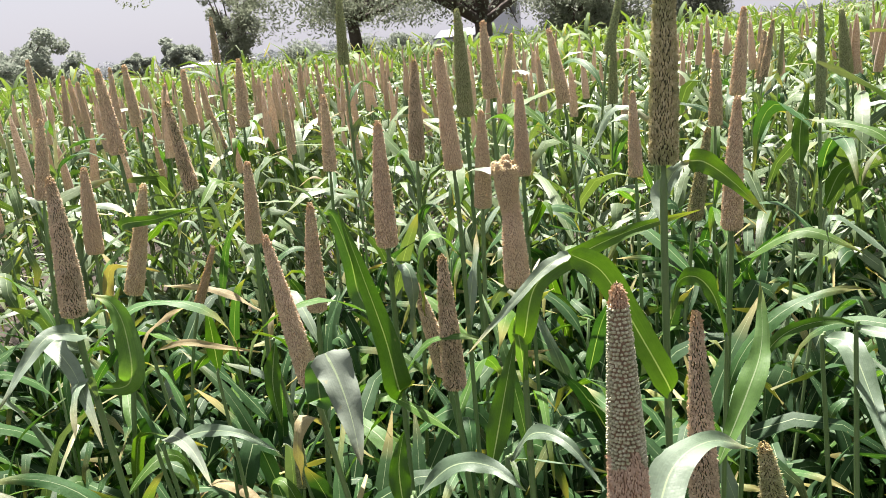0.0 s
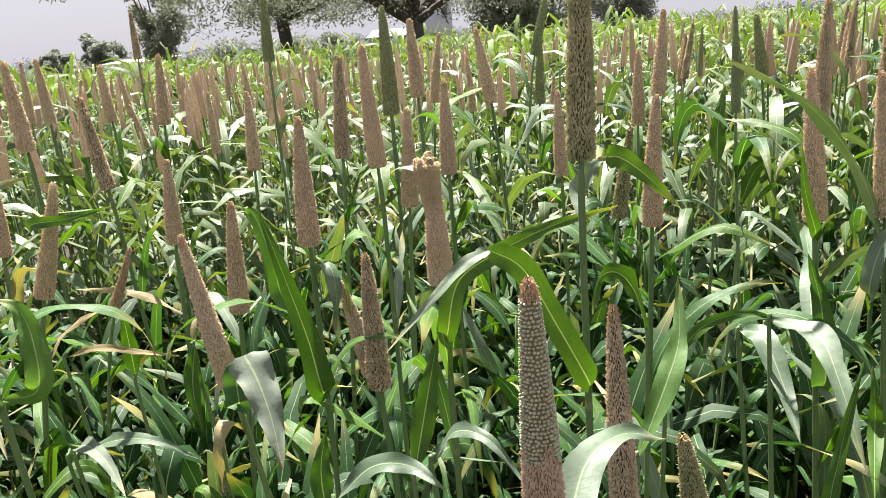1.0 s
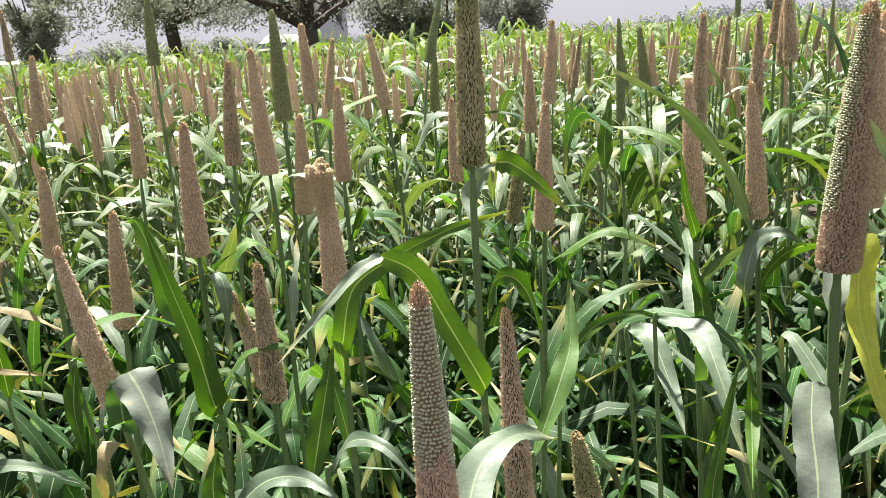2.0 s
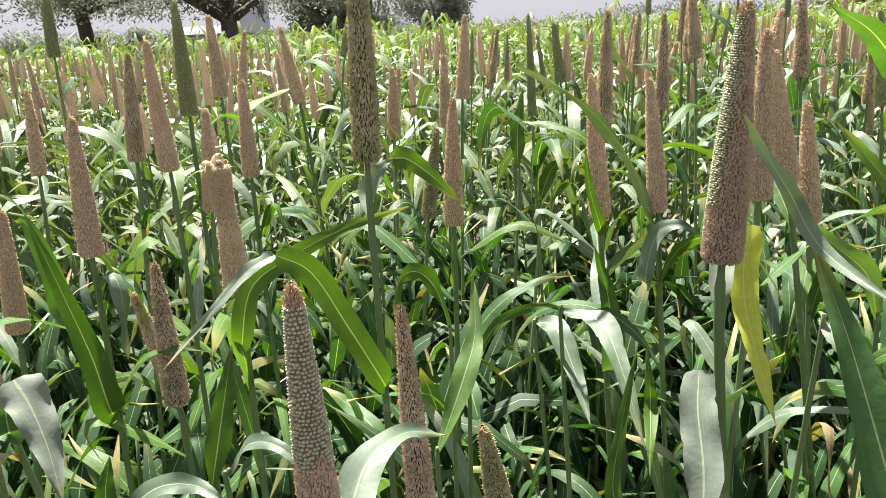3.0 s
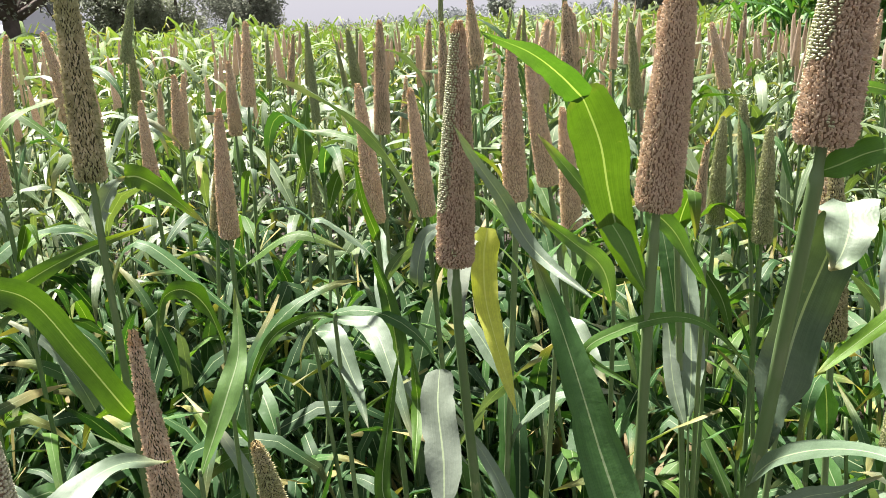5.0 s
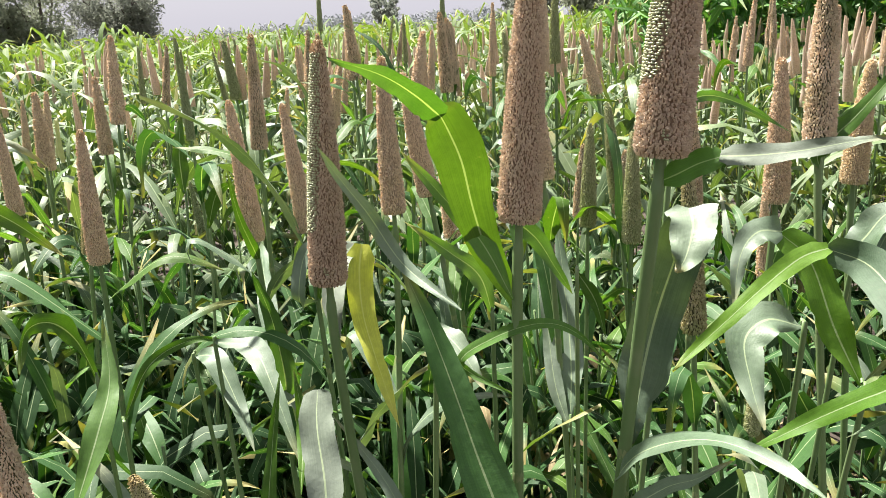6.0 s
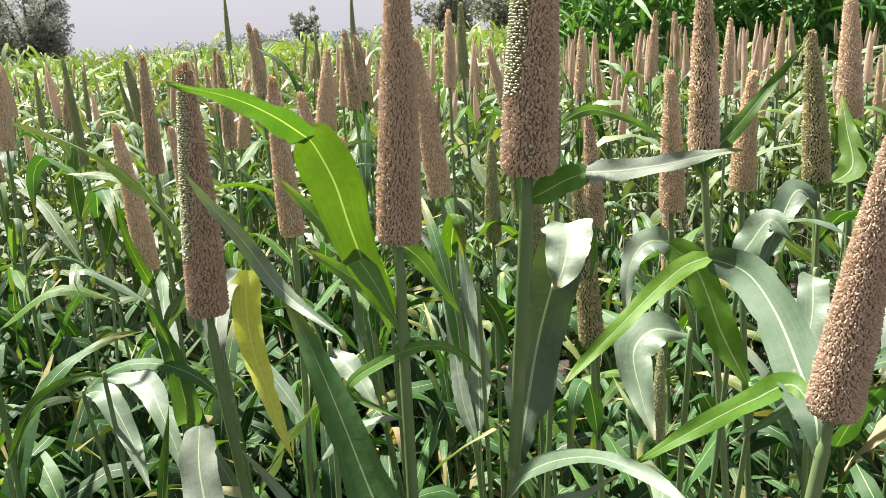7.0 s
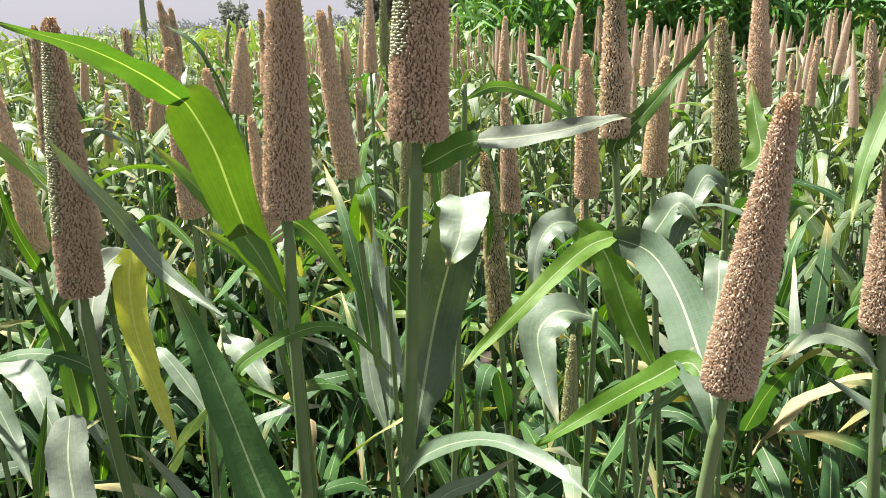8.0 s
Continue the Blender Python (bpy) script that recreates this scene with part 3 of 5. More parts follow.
            child("ear_knob", EAR_FAR("c", 1), p, mk @ Matrix.Diagonal((s * 0.46 * k, s * 0.46 * k, 0.018 * k / EAR_L, 1)), "cream knobbly ear tip")
    # leaves up the stalk; the topmost stay below the ear
    top = min(z - 0.22, 1.05 if far < 1.1 else 1.27 if far < 2.4 else 1.36)
    n = 4 if far < 0.95 or foot.x > 1.0 and foot.y < 1.0 else 6 if far < 1.2 else 7
    if far < 0.95:
        top = 0.9
    for i in range(n):
        h = 0.18 + (top - 0.18) * (i + rng.random() * 0.5) / n
        q = line[min(len(line) - 1, int(h / z * (len(line) - 1)))]
        kind_here = pick_kind(rng, h, far < 1.7)
        if foot.x < 0.1 and h < 1.0 and rng.random() < 0.3:
            kind_here = rng.choice("dwwl")
        leaf_on(p, rng, q.x, q.y, q.z, 180 * (i % 2) + rng.uniform(-55, 55) + (foot.x * 311 % 180), rng.uniform(0.5, 0.85) * (0.85 if foot.x < 0.1 else 1.0), kind_here, 0.0, z + 0.02)
    p["stem"] = [c for q in (line[0], line[len(line) // 2], line[-1]) for c in q]
    return p


def blade(p, pts, width, normal, kind):
    """One single leaf of the plant p along a line in the world."""
    rng = random.Random(int(pts[0][0] * 5000 + pts[-1][1] * 9000))
    o = p.matrix_basis.translation
    q = [Vector(c) - o for c in pts]
    st = p["stem"]
    lower, mid, upper = Vector(st[0:3]), Vector(st[3:6]), Vector(st[6:9])
    z = max(0.05, q[0].z - 0.05)
    axis = lower.lerp(mid, z / mid.z) if z < mid.z else mid.lerp(upper, min(1.0, (z - mid.z) / max(0.01, upper.z - mid.z)))
    gap = Vector((q[0].x - axis.x, q[0].y - axis.y, 0)).length
    over, full, slow = kind[0].isupper(), kind.endswith("+"), kind.endswith("^")
    kind = kind[0].lower()
    if full:
        pass
    elif gap > 0.13:
        # a side shoot of its own carries it
        run = smooth_line([Vector((0.02, 0.01, -0.02)), Vector((q[0].x * 0.7, q[0].y * 0.7, q[0].z * 0.5)), q[0] - Vector((0, 0, 0.06)), q[0] + Vector((0, 0, 0.01))], 16)
        v, f = tube(run, (0.006, 0.0022), 8, (0.3, 0.6))
        child("side_shoot", mesh_from("side_shoot", v, f, [STALK]), p)
    else:
        q = ([Vector((axis.x, axis.y, z + 0.02))] if gap > 0.012 else []) + q
    line = smooth_line(q, 34)
    v, uv, f = blade_arrays(line, width * 1.08, Vector(normal), 8, 0.20, 0.085, rng.uniform(0, 6), over, full, slow)
    uv = [(a0, b0 * (0.74 if over else 0.86)) for a0, b0 in uv]
    mat = {"g": GREEN, "m": FRESH, "l": BRIGHT, "w": WAXY, "v": SILVER, "y": YELLOW, "d": DRY, "x": LIME, "e": GREYGREEN}[kind]
    name = "leaf_tip" if full else "leaf"
    holder = p
    if full:
        # the folded-over end belongs to the leaf built just before it
        holder = [c for c in p.children if c.name.startswith("leaf")][-1]
    return child(name, mesh_from(name, v, f, [mat], uvs=uv), holder, None, LEAF_LABEL[kind])


def leafy_tiller(x, y, top):
    """A millet shoot without an ear."""
    p = empty("millet_shoot", x, y)
    tagged(p, "leafy green millet shoot with no ear yet", "millet shoot", "millet plants in the field")
    line = smooth_line([(0, 0, -0.02), (0.012, -0.008, top * 0.5), (0.0, 0.0, top)], 14)
    v, f = tube(line, (0.007, 0.002), 8, (0.25, 0.5, 0.75))
    child("stalk", mesh_from("stalk", v, f, [STALK]), p)
    p["stem"] = [c for q in (line[0], line[len(line) // 2], line[-1]) for c in q]
    rng = random.Random(int(x * 977 + y * 3571))
    for i in range(4):
        h = 0.15 + 0.6 * i / 4
        leaf_on(p, rng, 0, 0, h, 180 * (i % 2) + rng.uniform(-50, 50), rng.uniform(0.8, 1.05), pick_kind(rng, h))
    return p


# ---- ground ----
def ground():
    xs = np.concatenate([-np.geomspace(2600, 6, 26), np.linspace(-5, 12, 90), np.geomspace(13, 2600, 26)])
    ys = np.concatenate([-np.geomspace(2600, 4, 26), np.linspace(-3, 12, 80), np.geomspace(13, 2600, 26)])
    verts = []
    for yy in ys:
        for xx in xs:
            near = max(0.0, 1 - math.hypot(xx, yy) / 30)
            verts.append((xx, yy, near * (0.030 * math.sin(yy * 10.5 + 0.4 * xx) + 0.03 * noise.noise((xx * 2.2, yy * 2.2, 0)) + 0.015 * noise.noise((xx * 9, yy * 9, 3))) - 0.02))
    w = len(xs)
    faces = [(j * w + i, j * w + i + 1, (j + 1) * w + i + 1, (j + 1) * w + i) for j in range(len(ys) - 1) for i in range(w - 1)]
    ob = new("ground", mesh_from("ground", verts, faces, [SOIL]))
    tagged(ob, "dry brown field soil under the crop", "ground", kind="structure")


ground()

# ---- plants that stand out ----
p = ear_plant(0.338, 0.552, 1.314, -0.01, 0.00, 0.282, 0.0174, "a", 0.328, 0.553)
blade(p, [(0.349, 0.546, 1.413), (0.370, 0.585, 1.445), (0.403, 0.618, 1.448), (0.442, 0.645, 1.426)], 0.031, (0.21, -0.32, 0.92), "w")
p = ear_plant(0.440, 0.801, 1.242, -0.04, 0.01, 0.240, 0.0150, "d")
blade(p, [(0.481, 0.932, 1.234), (0.531, 0.986, 1.307), (0.558, 1.029, 1.348), (0.569, 1.076, 1.414)], 0.033, (-0.09, -0.76, 0.65), "m")
blade(p, [(0.239, 0.891, 1.273), (0.266, 0.872, 1.319), (0.303, 0.843, 1.323), (0.339, 0.804, 1.289)], 0.020, (-0.44, -0.36, 0.83), "w")
p = ear_plant(0.141, 1.198, 1.226, 0.00, -0.06, 0.220, 0.0180, "d", 0.205, 1.206)
blade(p, [(0.097, 0.923, 1.188), (0.094, 0.937, 1.242), (0.103, 0.951, 1.287)], 0.029, (0.21, -0.95, 0.25), "l")
blade(p, [(0.148, 0.755, 1.315), (0.189, 0.747, 1.356), (0.228, 0.731, 1.365), (0.261, 0.707, 1.353)], 0.024, (-0.46, -0.48, 0.75), "w")
ear_plant(0.093, 1.439, 1.141, -0.17, -0.03, 0.192, 0.0187, "d")
p = ear_plant(0.254, 1.132, 1.409, -0.04, 0.06, 0.169, 0.0183, "k", 0.240, 1.132)
blade(p, [(0.261, 1.005, 1.383), (0.281, 1.000, 1.454), (0.337, 0.992, 1.492), (0.401, 0.982, 1.521), (0.472, 0.970, 1.541)], 0.030, (-0.28, -0.95, 0.16), "l")
blade(p, [(0.207, 0.953, 1.219), (0.229, 0.979, 1.305), (0.249, 1.003, 1.383)], 0.032, (0.01, -0.96, 0.29), "l")
p = ear_plant(-0.077, 1.156, 1.262, -0.16, -0.06, 0.246, 0.0175, "p", 0.085, 1.209)
blade(p, [(-0.029, 1.038, 1.291), (-0.028, 1.039, 1.319), (-0.023, 1.043, 1.349)], 0.034, (0.29, -0.83, 0.47), "G")
blade(p, [(-0.015, 1.049, 1.356), (0.003, 1.031, 1.328), (0.022, 1.004, 1.283), (0.038, 0.968, 1.229)], 0.052, (0.28, -0.65, 0.71), "v+")
blade(p, [(-0.211, 1.376, 1.247), (-0.219, 1.354, 1.173), (-0.208, 1.335, 1.097)], 0.033, (0.28, -0.92, 0.25), "l")
p = ear_plant(-0.160, 1.500, 1.262, 0.05, 0.01, 0.221, 0.0195, "p", -0.248, 1.472)
blade(p, [(-0.357, 1.433, 1.167), (-0.355, 1.429, 1.246), (-0.352, 1.420, 1.309)], 0.033, (0.43, -0.90, -0.10), "l")
blade(p, [(-0.470, 1.414, 1.227), (-0.390, 1.384, 1.253), (-0.301, 1.347, 1.255), (-0.212, 1.310, 1.256)], 0.015, (-0.35, -0.69, 0.64), "d")
blade(p, [(-0.350, 1.181, 1.152), (-0.271, 1.154, 1.187), (-0.194, 1.121, 1.200), (-0.117, 1.081, 1.188)], 0.024, (-0.34, -0.49, 0.80), "w")
blade(p, [(-0.363, 1.182, 1.153), (-0.312, 1.139, 1.190), (-0.255, 1.086, 1.192), (-0.203, 1.025, 1.167)], 0.029, (-0.25, -0.17, 0.95), "v")
p = ear_plant(0.052, 1.235, 1.454, 0.01, 0.00, 0.196, 0.0169, "p", 0.027, 1.229)
blade(p, [(0.061, 1.148, 1.250), (0.049, 1.151, 1.332), (0.026, 1.157, 1.427), (-0.002, 1.165, 1.535)], 0.042, (0.36, -0.92, 0.13), "l")
blade(p, [(-0.020, 1.313, 1.341), (-0.033, 1.320, 1.415), (-0.054, 1.328, 1.487), (-0.066, 1.316, 1.499)], 0.037, (0.43, -0.89, 0.14), "m")
ear_plant(0.148, 1.420, 1.537, -0.06, -0.01, 0.207, 0.0161, "p", 0.130, 1.418)
p = ear_plant(0.420, 0.895, 1.611, 0.03, -0.00, 0.260, 0.0148, "o", 0.427, 0.894)
blade(p, [(0.422, 0.928, 1.568), (0.429, 0.926, 1.584), (0.439, 0.924, 1.599), (0.453, 0.921, 1.607)], 0.025, (-0.54, -0.79, 0.30), "w")
blade(p, [(0.451, 0.921, 1.607), (0.466, 0.915, 1.605), (0.490, 0.907, 1.586), (0.523, 0.894, 1.550)], 0.024, (-0.19, -0.96, 0.21), "l+")
blade(p, [(0.413, 0.855, 1.381), (0.382, 0.855, 1.447), (0.351, 0.854, 1.509), (0.318, 0.843, 1.535)], 0.026, (0.28, -0.96, 0.10), "L")
blade(p, [(0.317, 0.843, 1.535), (0.292, 0.830, 1.526), (0.256, 0.810, 1.496), (0.208, 0.786, 1.453)], 0.013, (-0.10, -0.75, 0.65), "w+")
p = ear_plant(0.627, 1.453, 1.388, -0.01, -0.11, 0.233, 0.0182, "p", 0.587, 1.461)
blade(p, [(0.566, 1.241, 1.268), (0.547, 1.232, 1.339), (0.517, 1.213, 1.380), (0.484, 1.183, 1.383), (0.467, 1.144, 1.342)], 0.036, (0.75, -0.63, 0.17), "l")
blade(p, [(0.589, 1.224, 1.192), (0.638, 1.217, 1.275), (0.700, 1.199, 1.306), (0.755, 1.170, 1.300)], 0.019, (-0.48, -0.81, 0.33), "l")
blade(p, [(0.933, 1.874, 1.309), (0.957, 1.848, 1.395), (0.991, 1.808, 1.426)], 0.036, (-0.61, -0.78, -0.13), "l")
blade(p, [(0.918, 1.995, 1.378), (0.927, 2.022, 1.473), (0.954, 2.053, 1.576)], 0.042, (-0.26, -0.91, 0.31), "l")
ear_plant(0.264, 1.659, 1.474, 0.01, 0.00, 0.189, 0.0167, "p", 0.272, 1.659)
ear_plant(0.166, 1.794, 1.384, 0.09, 0.01, 0.219, 0.0197, "p")
p = ear_plant(0.874, 1.358, 1.398, -0.01, 0.11, 0.251, 0.0192, "p", 0.927, 1.335)
blade(p, [(0.720, 1.264, 1.252), (0.738, 1.216, 1.257), (0.746, 1.150, 1.203), (0.743, 1.083, 1.151)], 0.041, (-0.28, -0.49, 0.82), "w")
blade(p, [(0.859, 1.323, 1.393), (0.837, 1.315, 1.460), (0.826, 1.311, 1.544)], 0.020, (-0.18, -0.98, -0.12), "l")
blade(p, [(0.884, 1.313, 1.130), (0.877, 1.325, 1.252), (0.853, 1.333, 1.352)], 0.048, (-0.26, -0.96, 0.05), "m")
p = ear_plant(0.932, 1.254, 1.426, -0.06, 0.01, 0.219, 0.0166, "p", 0.996, 1.221)
blade(p, [(0.882, 1.191, 1.327), (0.899, 1.193, 1.402), (0.928, 1.175, 1.422), (0.954, 1.147, 1.405)], 0.032, (-0.76, -0.50, 0.42), "w")
p = ear_plant(0.757, 0.775, 1.498, 0.05, -0.02, 0.250, 0.0207, "s", 0.856, 0.723, 32.0)
blade(p, [(0.764, 0.785, 1.463), (0.781, 0.811, 1.488), (0.809, 0.848, 1.500), (0.838, 0.870, 1.505)], 0.023, (-0.38, -0.81, 0.45), "V")
blade(p, [(0.834, 0.844, 1.511), (0.824, 0.837, 1.478), (0.818, 0.824, 1.433), (0.817, 0.801, 1.390), (0.817, 0.776, 1.350), (0.816, 0.750, 1.314)], 0.032, (-0.25, -0.68, 0.69), "y+")
p = ear_plant(1.050, 1.152, 1.456, -0.04, -0.01, 0.256, 0.0201, "p", 0.977, 1.187)
blade(p, [(0.912, 0.819, 1.397), (0.919, 0.773, 1.375), (0.922, 0.725, 1.336)], 0.032, (-0.32, -0.54, 0.78), "w")
ear_plant(1.230, 1.331, 1.428, -0.15, 0.10, 0.244, 0.0215, "p", 1.387, 1.231)
p = ear_plant(1.308, 1.365, 1.319, 0.01, 0.14, 0.252, 0.0219, "p", 1.364, 1.327)
blade(p, [(1.065, 0.904, 1.345), (1.051, 0.913, 1.404), (1.014, 0.930, 1.443), (0.960, 0.962, 1.493)], 0.034, (-0.22, -0.95, 0.22), "m")
p = ear_plant(0.888, 0.612, 1.573, 0.06, -0.05, 0.270, 0.0212, "p", 0.868, 0.625)
blade(p, [(0.896, 0.631, 1.483), (0.882, 0.636, 1.513), (0.864, 0.637, 1.550), (0.848, 0.632, 1.593), (0.832, 0.622, 1.636), (0.817, 0.620, 1.668), (0.801, 0.612, 1.688)], 0.044, (-0.56, -0.77, 0.32), "L^")
blade(p, [(0.806, 0.612, 1.680), (0.766, 0.588, 1.704), (0.720, 0.557, 1.724), (0.662, 0.520, 1.740)], 0.023, (-0.50, -0.84, -0.20), "m+")
blade(p, [(0.906, 0.639, 1.559), (0.926, 0.632, 1.543), (0.942, 0.623, 1.512), (0.958, 0.614, 1.481)], 0.022, (-0.37, -0.93, 0.05), "m")
blade(p, [(0.848, 0.664, 1.416), (0.869, 0.630, 1.452), (0.894, 0.586, 1.474), (0.904, 0.545, 1.472), (0.908, 0.502, 1.446)], 0.014, (-0.87, -0.24, 0.43), "m")
blade(p, [(0.877, 0.610, 1.496), (0.860, 0.635, 1.552), (0.832, 0.660, 1.600), (0.804, 0.685, 1.644)], 0.023, (-0.39, -0.88, 0.25), "m")
p = ear_plant(0.907, 0.457, 1.651, 0.05, -0.05, 0.250, 0.0220, "s", 1.000, 0.740)
blade(p, [(0.910, 0.465, 1.627), (0.920, 0.453, 1.634), (0.931, 0.440, 1.643), (0.942, 0.426, 1.649)], 0.019, (-0.64, -0.65, 0.42), "M")
blade(p, [(0.940, 0.428, 1.649), (0.948, 0.405, 1.651), (0.961, 0.375, 1.656), (0.972, 0.345, 1.664), (0.977, 0.320, 1.669)], 0.017, (-0.66, -0.52, 0.54), "v+")
blade(p, [(1.158, 0.663, 1.646), (1.215, 0.661, 1.658), (1.272, 0.646, 1.640), (1.333, 0.619, 1.601)], 0.014, (-0.22, -0.97, 0.09), "m")
blade(p, [(0.924, 0.499, 1.372), (0.948, 0.511, 1.417), (0.970, 0.514, 1.480), (0.983, 0.503, 1.542), (0.986, 0.493, 1.583)], 0.042, (-0.61, -0.68, 0.41), "E")
blade(p, [(0.986, 0.492, 1.589), (0.968, 0.473, 1.578), (0.948, 0.463, 1.558), (0.940, 0.466, 1.545)], 0.041, (-0.46, -0.48, 0.75), "w+")
blade(p, [(0.993, 0.473, 1.588), (0.985, 0.460, 1.569), (0.974, 0.454, 1.545)], 0.007, (-0.60, -0.57, 0.56), "x+")
blade(p, [(0.908, 0.495, 1.350), (0.909, 0.473, 1.380), (0.909, 0.434, 1.410), (0.907, 0.389, 1.432), (0.905, 0.344, 1.438), (0.900, 0.311, 1.437), (0.898, 0.284, 1.429)], 0.020, (-0.38, -0.36, 0.85), "w")
blade(p, [(0.908, 0.475, 1.328), (0.923, 0.451, 1.352), (0.938, 0.432, 1.364), (0.957, 0.412, 1.384)], 0.018, (-0.40, -0.39, 0.83), "w")
p = leafy_tiller(1.211, 0.898, 1.132)
blade(p, [(1.211, 0.898, 1.122), (1.252, 0.942, 1.207), (1.291, 1.002, 1.319), (1.315, 1.049, 1.426)], 0.043, (-0.54, -0.69, 0.48), "w")
blade(p, [(1.205, 0.895, 1.111), (1.210, 0.934, 1.174), (1.236, 0.986, 1.279), (1.249, 1.022, 1.355)], 0.028, (-0.51, -0.69, 0.51), "w")
p = ear_plant(1.461, 1.122, 1.361, 0.01, -0.01, 0.200, 0.0160, "g")
blade(p, [(1.216, 0.887, 1.380), (1.234, 0.866, 1.334), (1.238, 0.847, 1.279)], 0.024, (-0.62, -0.76, 0.17), "l")
ear_plant(1.551, 1.128, 1.392, -0.09, 0.10, 0.200, 0.0166, "g")
ear_plant(1.494, 1.039, 1.339, -0.00, 0.00, 0.210, 0.0178, "g")
ear_plant(1.211, 0.957, 1.516, -0.11, 0.08, 0.240, 0.0187, "p", 1.282, 0.902)
p = ear_plant(1.668, 0.859, 1.417, -0.01, 0.01, 0.254, 0.0228, "p", 1.629, 0.914)
blade(p, [(1.300, 0.486, 1.317), (1.292, 0.521, 1.382), (1.289, 0.556, 1.457), (1.271, 0.587, 1.491)], 0.036, (-0.65, -0.70, 0.30), "X")
blade(p, [(1.273, 0.587, 1.493), (1.247, 0.602, 1.494), (1.222, 0.606, 1.468), (1.198, 0.594, 1.408)], 0.034, (-0.70, -0.43, 0.57), "w+")
blade(p, [(1.192, 0.502, 1.417), (1.160, 0.523, 1.427), (1.128, 0.527, 1.410), (1.110, 0.503, 1.372), (1.095, 0.474, 1.336)], 0.052, (-0.50, -0.41, 0.76), "w")
blade(p, [(1.438, 0.591, 1.426), (1.446, 0.576, 1.455), (1.461, 0.557, 1.487), (1.462, 0.526, 1.462)], 0.052, (-0.83, 0.01, 0.56), "w")
ear_plant(1.961, 1.070, 1.156, -0.01, 0.02, 0.195, 0.0166, "p")
p = ear_plant(1.465, 0.665, 1.567, -0.01, 0.02, 0.250, 0.0212, "d", 1.547, 0.538)
blade(p, [(1.455, 0.657, 1.560), (1.512, 0.643, 1.602), (1.577, 0.628, 1.658), (1.645, 0.611, 1.717)], 0.027, (-0.58, -0.64, 0.51), "l")
ear_plant(1.246, 0.689, 1.336, -0.03, 0.03, 0.238, 0.0165, "o", 1.291, 0.637)
ear_plant(1.631, 1.011, 1.373, -0.01, 0.01, 0.221, 0.0195, "d")
ear_plant(1.677, 0.728, 1.470, 0.01, -0.02, 0.198, 0.0208, "c", 1.728, 0.640)
p = ear_plant(1.778, 0.650, 1.475, -0.04, 0.07, 0.250, 0.0219, "o", 1.798, 0.607)
blade(p, [(1.643, 0.579, 1.464), (1.612, 0.599, 1.496), (1.562, 0.601, 1.446), (1.509, 0.602, 1.384)], 0.045, (-0.52, -0.39, 0.76), "w")
blade(p, [(1.479, 0.500, 1.417), (1.459, 0.493, 1.412), (1.434, 0.480, 1.381), (1.403, 0.469, 1.341)], 0.035, (-0.61, -0.30, 0.73), "W")
blade(p, [(1.837, 0.621, 1.492), (1.872, 0.649, 1.553), (1.905, 0.679, 1.614)], 0.045, (-0.77, -0.29, 0.57), "l")
ear_plant(1.935, 0.672, 1.563, -0.04, 0.08, 0.240, 0.0215, "p")
p = ear_plant(1.043, 0.276, 1.461, 0.05, -0.12, 0.220, 0.0202, "p", 0.983, 0.417)
blade(p, [(1.053, 0.293, 1.449), (1.093, 0.326, 1.462), (1.156, 0.385, 1.485), (1.202, 0.442, 1.500), (1.201, 0.486, 1.508)], 0.038, (-0.86, -0.48, 0.18), "E")
blade(p, [(1.202, 0.485, 1.509), (1.172, 0.497, 1.502), (1.125, 0.504, 1.481), (1.072, 0.511, 1.452), (1.027, 0.519, 1.425), (1.007, 0.522, 1.412)], 0.022, (-0.52, -0.46, 0.72), "x+")
blade(p, [(1.071, 0.318, 1.459), (1.064, 0.353, 1.436), (1.047, 0.391, 1.403), (1.022, 0.419, 1.377), (1.011, 0.436, 1.361)], 0.024, (-0.50, -0.34, 0.80), "x")
blade(p, [(1.077, 0.314, 1.443), (1.070, 0.344, 1.415), (1.062, 0.373, 1.386)], 0.011, (-0.56, -0.32, 0.77), "w")
p = ear_plant(1.386, 0.272, 1.405, 0.01, 0.02, 0.265, 0.0235, "p", 1.409, 0.163)
blade(p, [(1.523, 0.283, 1.695), (1.443, 0.298, 1.661), (1.360, 0.299, 1.589), (1.300, 0.287, 1.535)], 0.026, (-0.56, -0.26, 0.78), "m")
blade(p, [(1.392, 0.265, 1.351), (1.362, 0.286, 1.389), (1.319, 0.312, 1.409), (1.265, 0.332, 1.388)], 0.032, (-0.16, -0.71, 0.69), "w")
ear_plant(-1.506, 2.762, 1.598, 0.04, 0.03, 0.240, 0.0166, "p")
ear_plant(-1.062, 2.044, 1.441, 0.14, 0.10, 0.221, 0.0195, "p")
p = ear_plant(-0.461, 1.183, 1.387, 0.06, 0.04, 0.225, 0.0200, "d", -0.381, 1.236)
blade(p, [(-0.419, 1.117, 1.378), (-0.442, 1.083, 1.390), (-0.459, 1.038, 1.360), (-0.474, 0.990, 1.319)], 0.030, (0.44, -0.53, 0.73), "w")
blade(p, [(-0.487, 1.154, 1.352), (-0.425, 1.100, 1.317), (-0.361, 1.033, 1.231)], 0.037, (0.31, -0.49, 0.81), "w")
blade(p, [(-0.371, 1.150, 1.282), (-0.372, 1.169, 1.355), (-0.390, 1.180, 1.402), (-0.423, 1.181, 1.422)], 0.041, (0.55, -0.75, 0.37), "m")
ear_plant(-0.765, 1.759, 1.348, 0.05, 0.03, 0.208, 0.0207, "p")
p = ear_plant(-0.543, 1.506, 1.318, 0.26, 0.15, 0.229, 0.0188, "c")
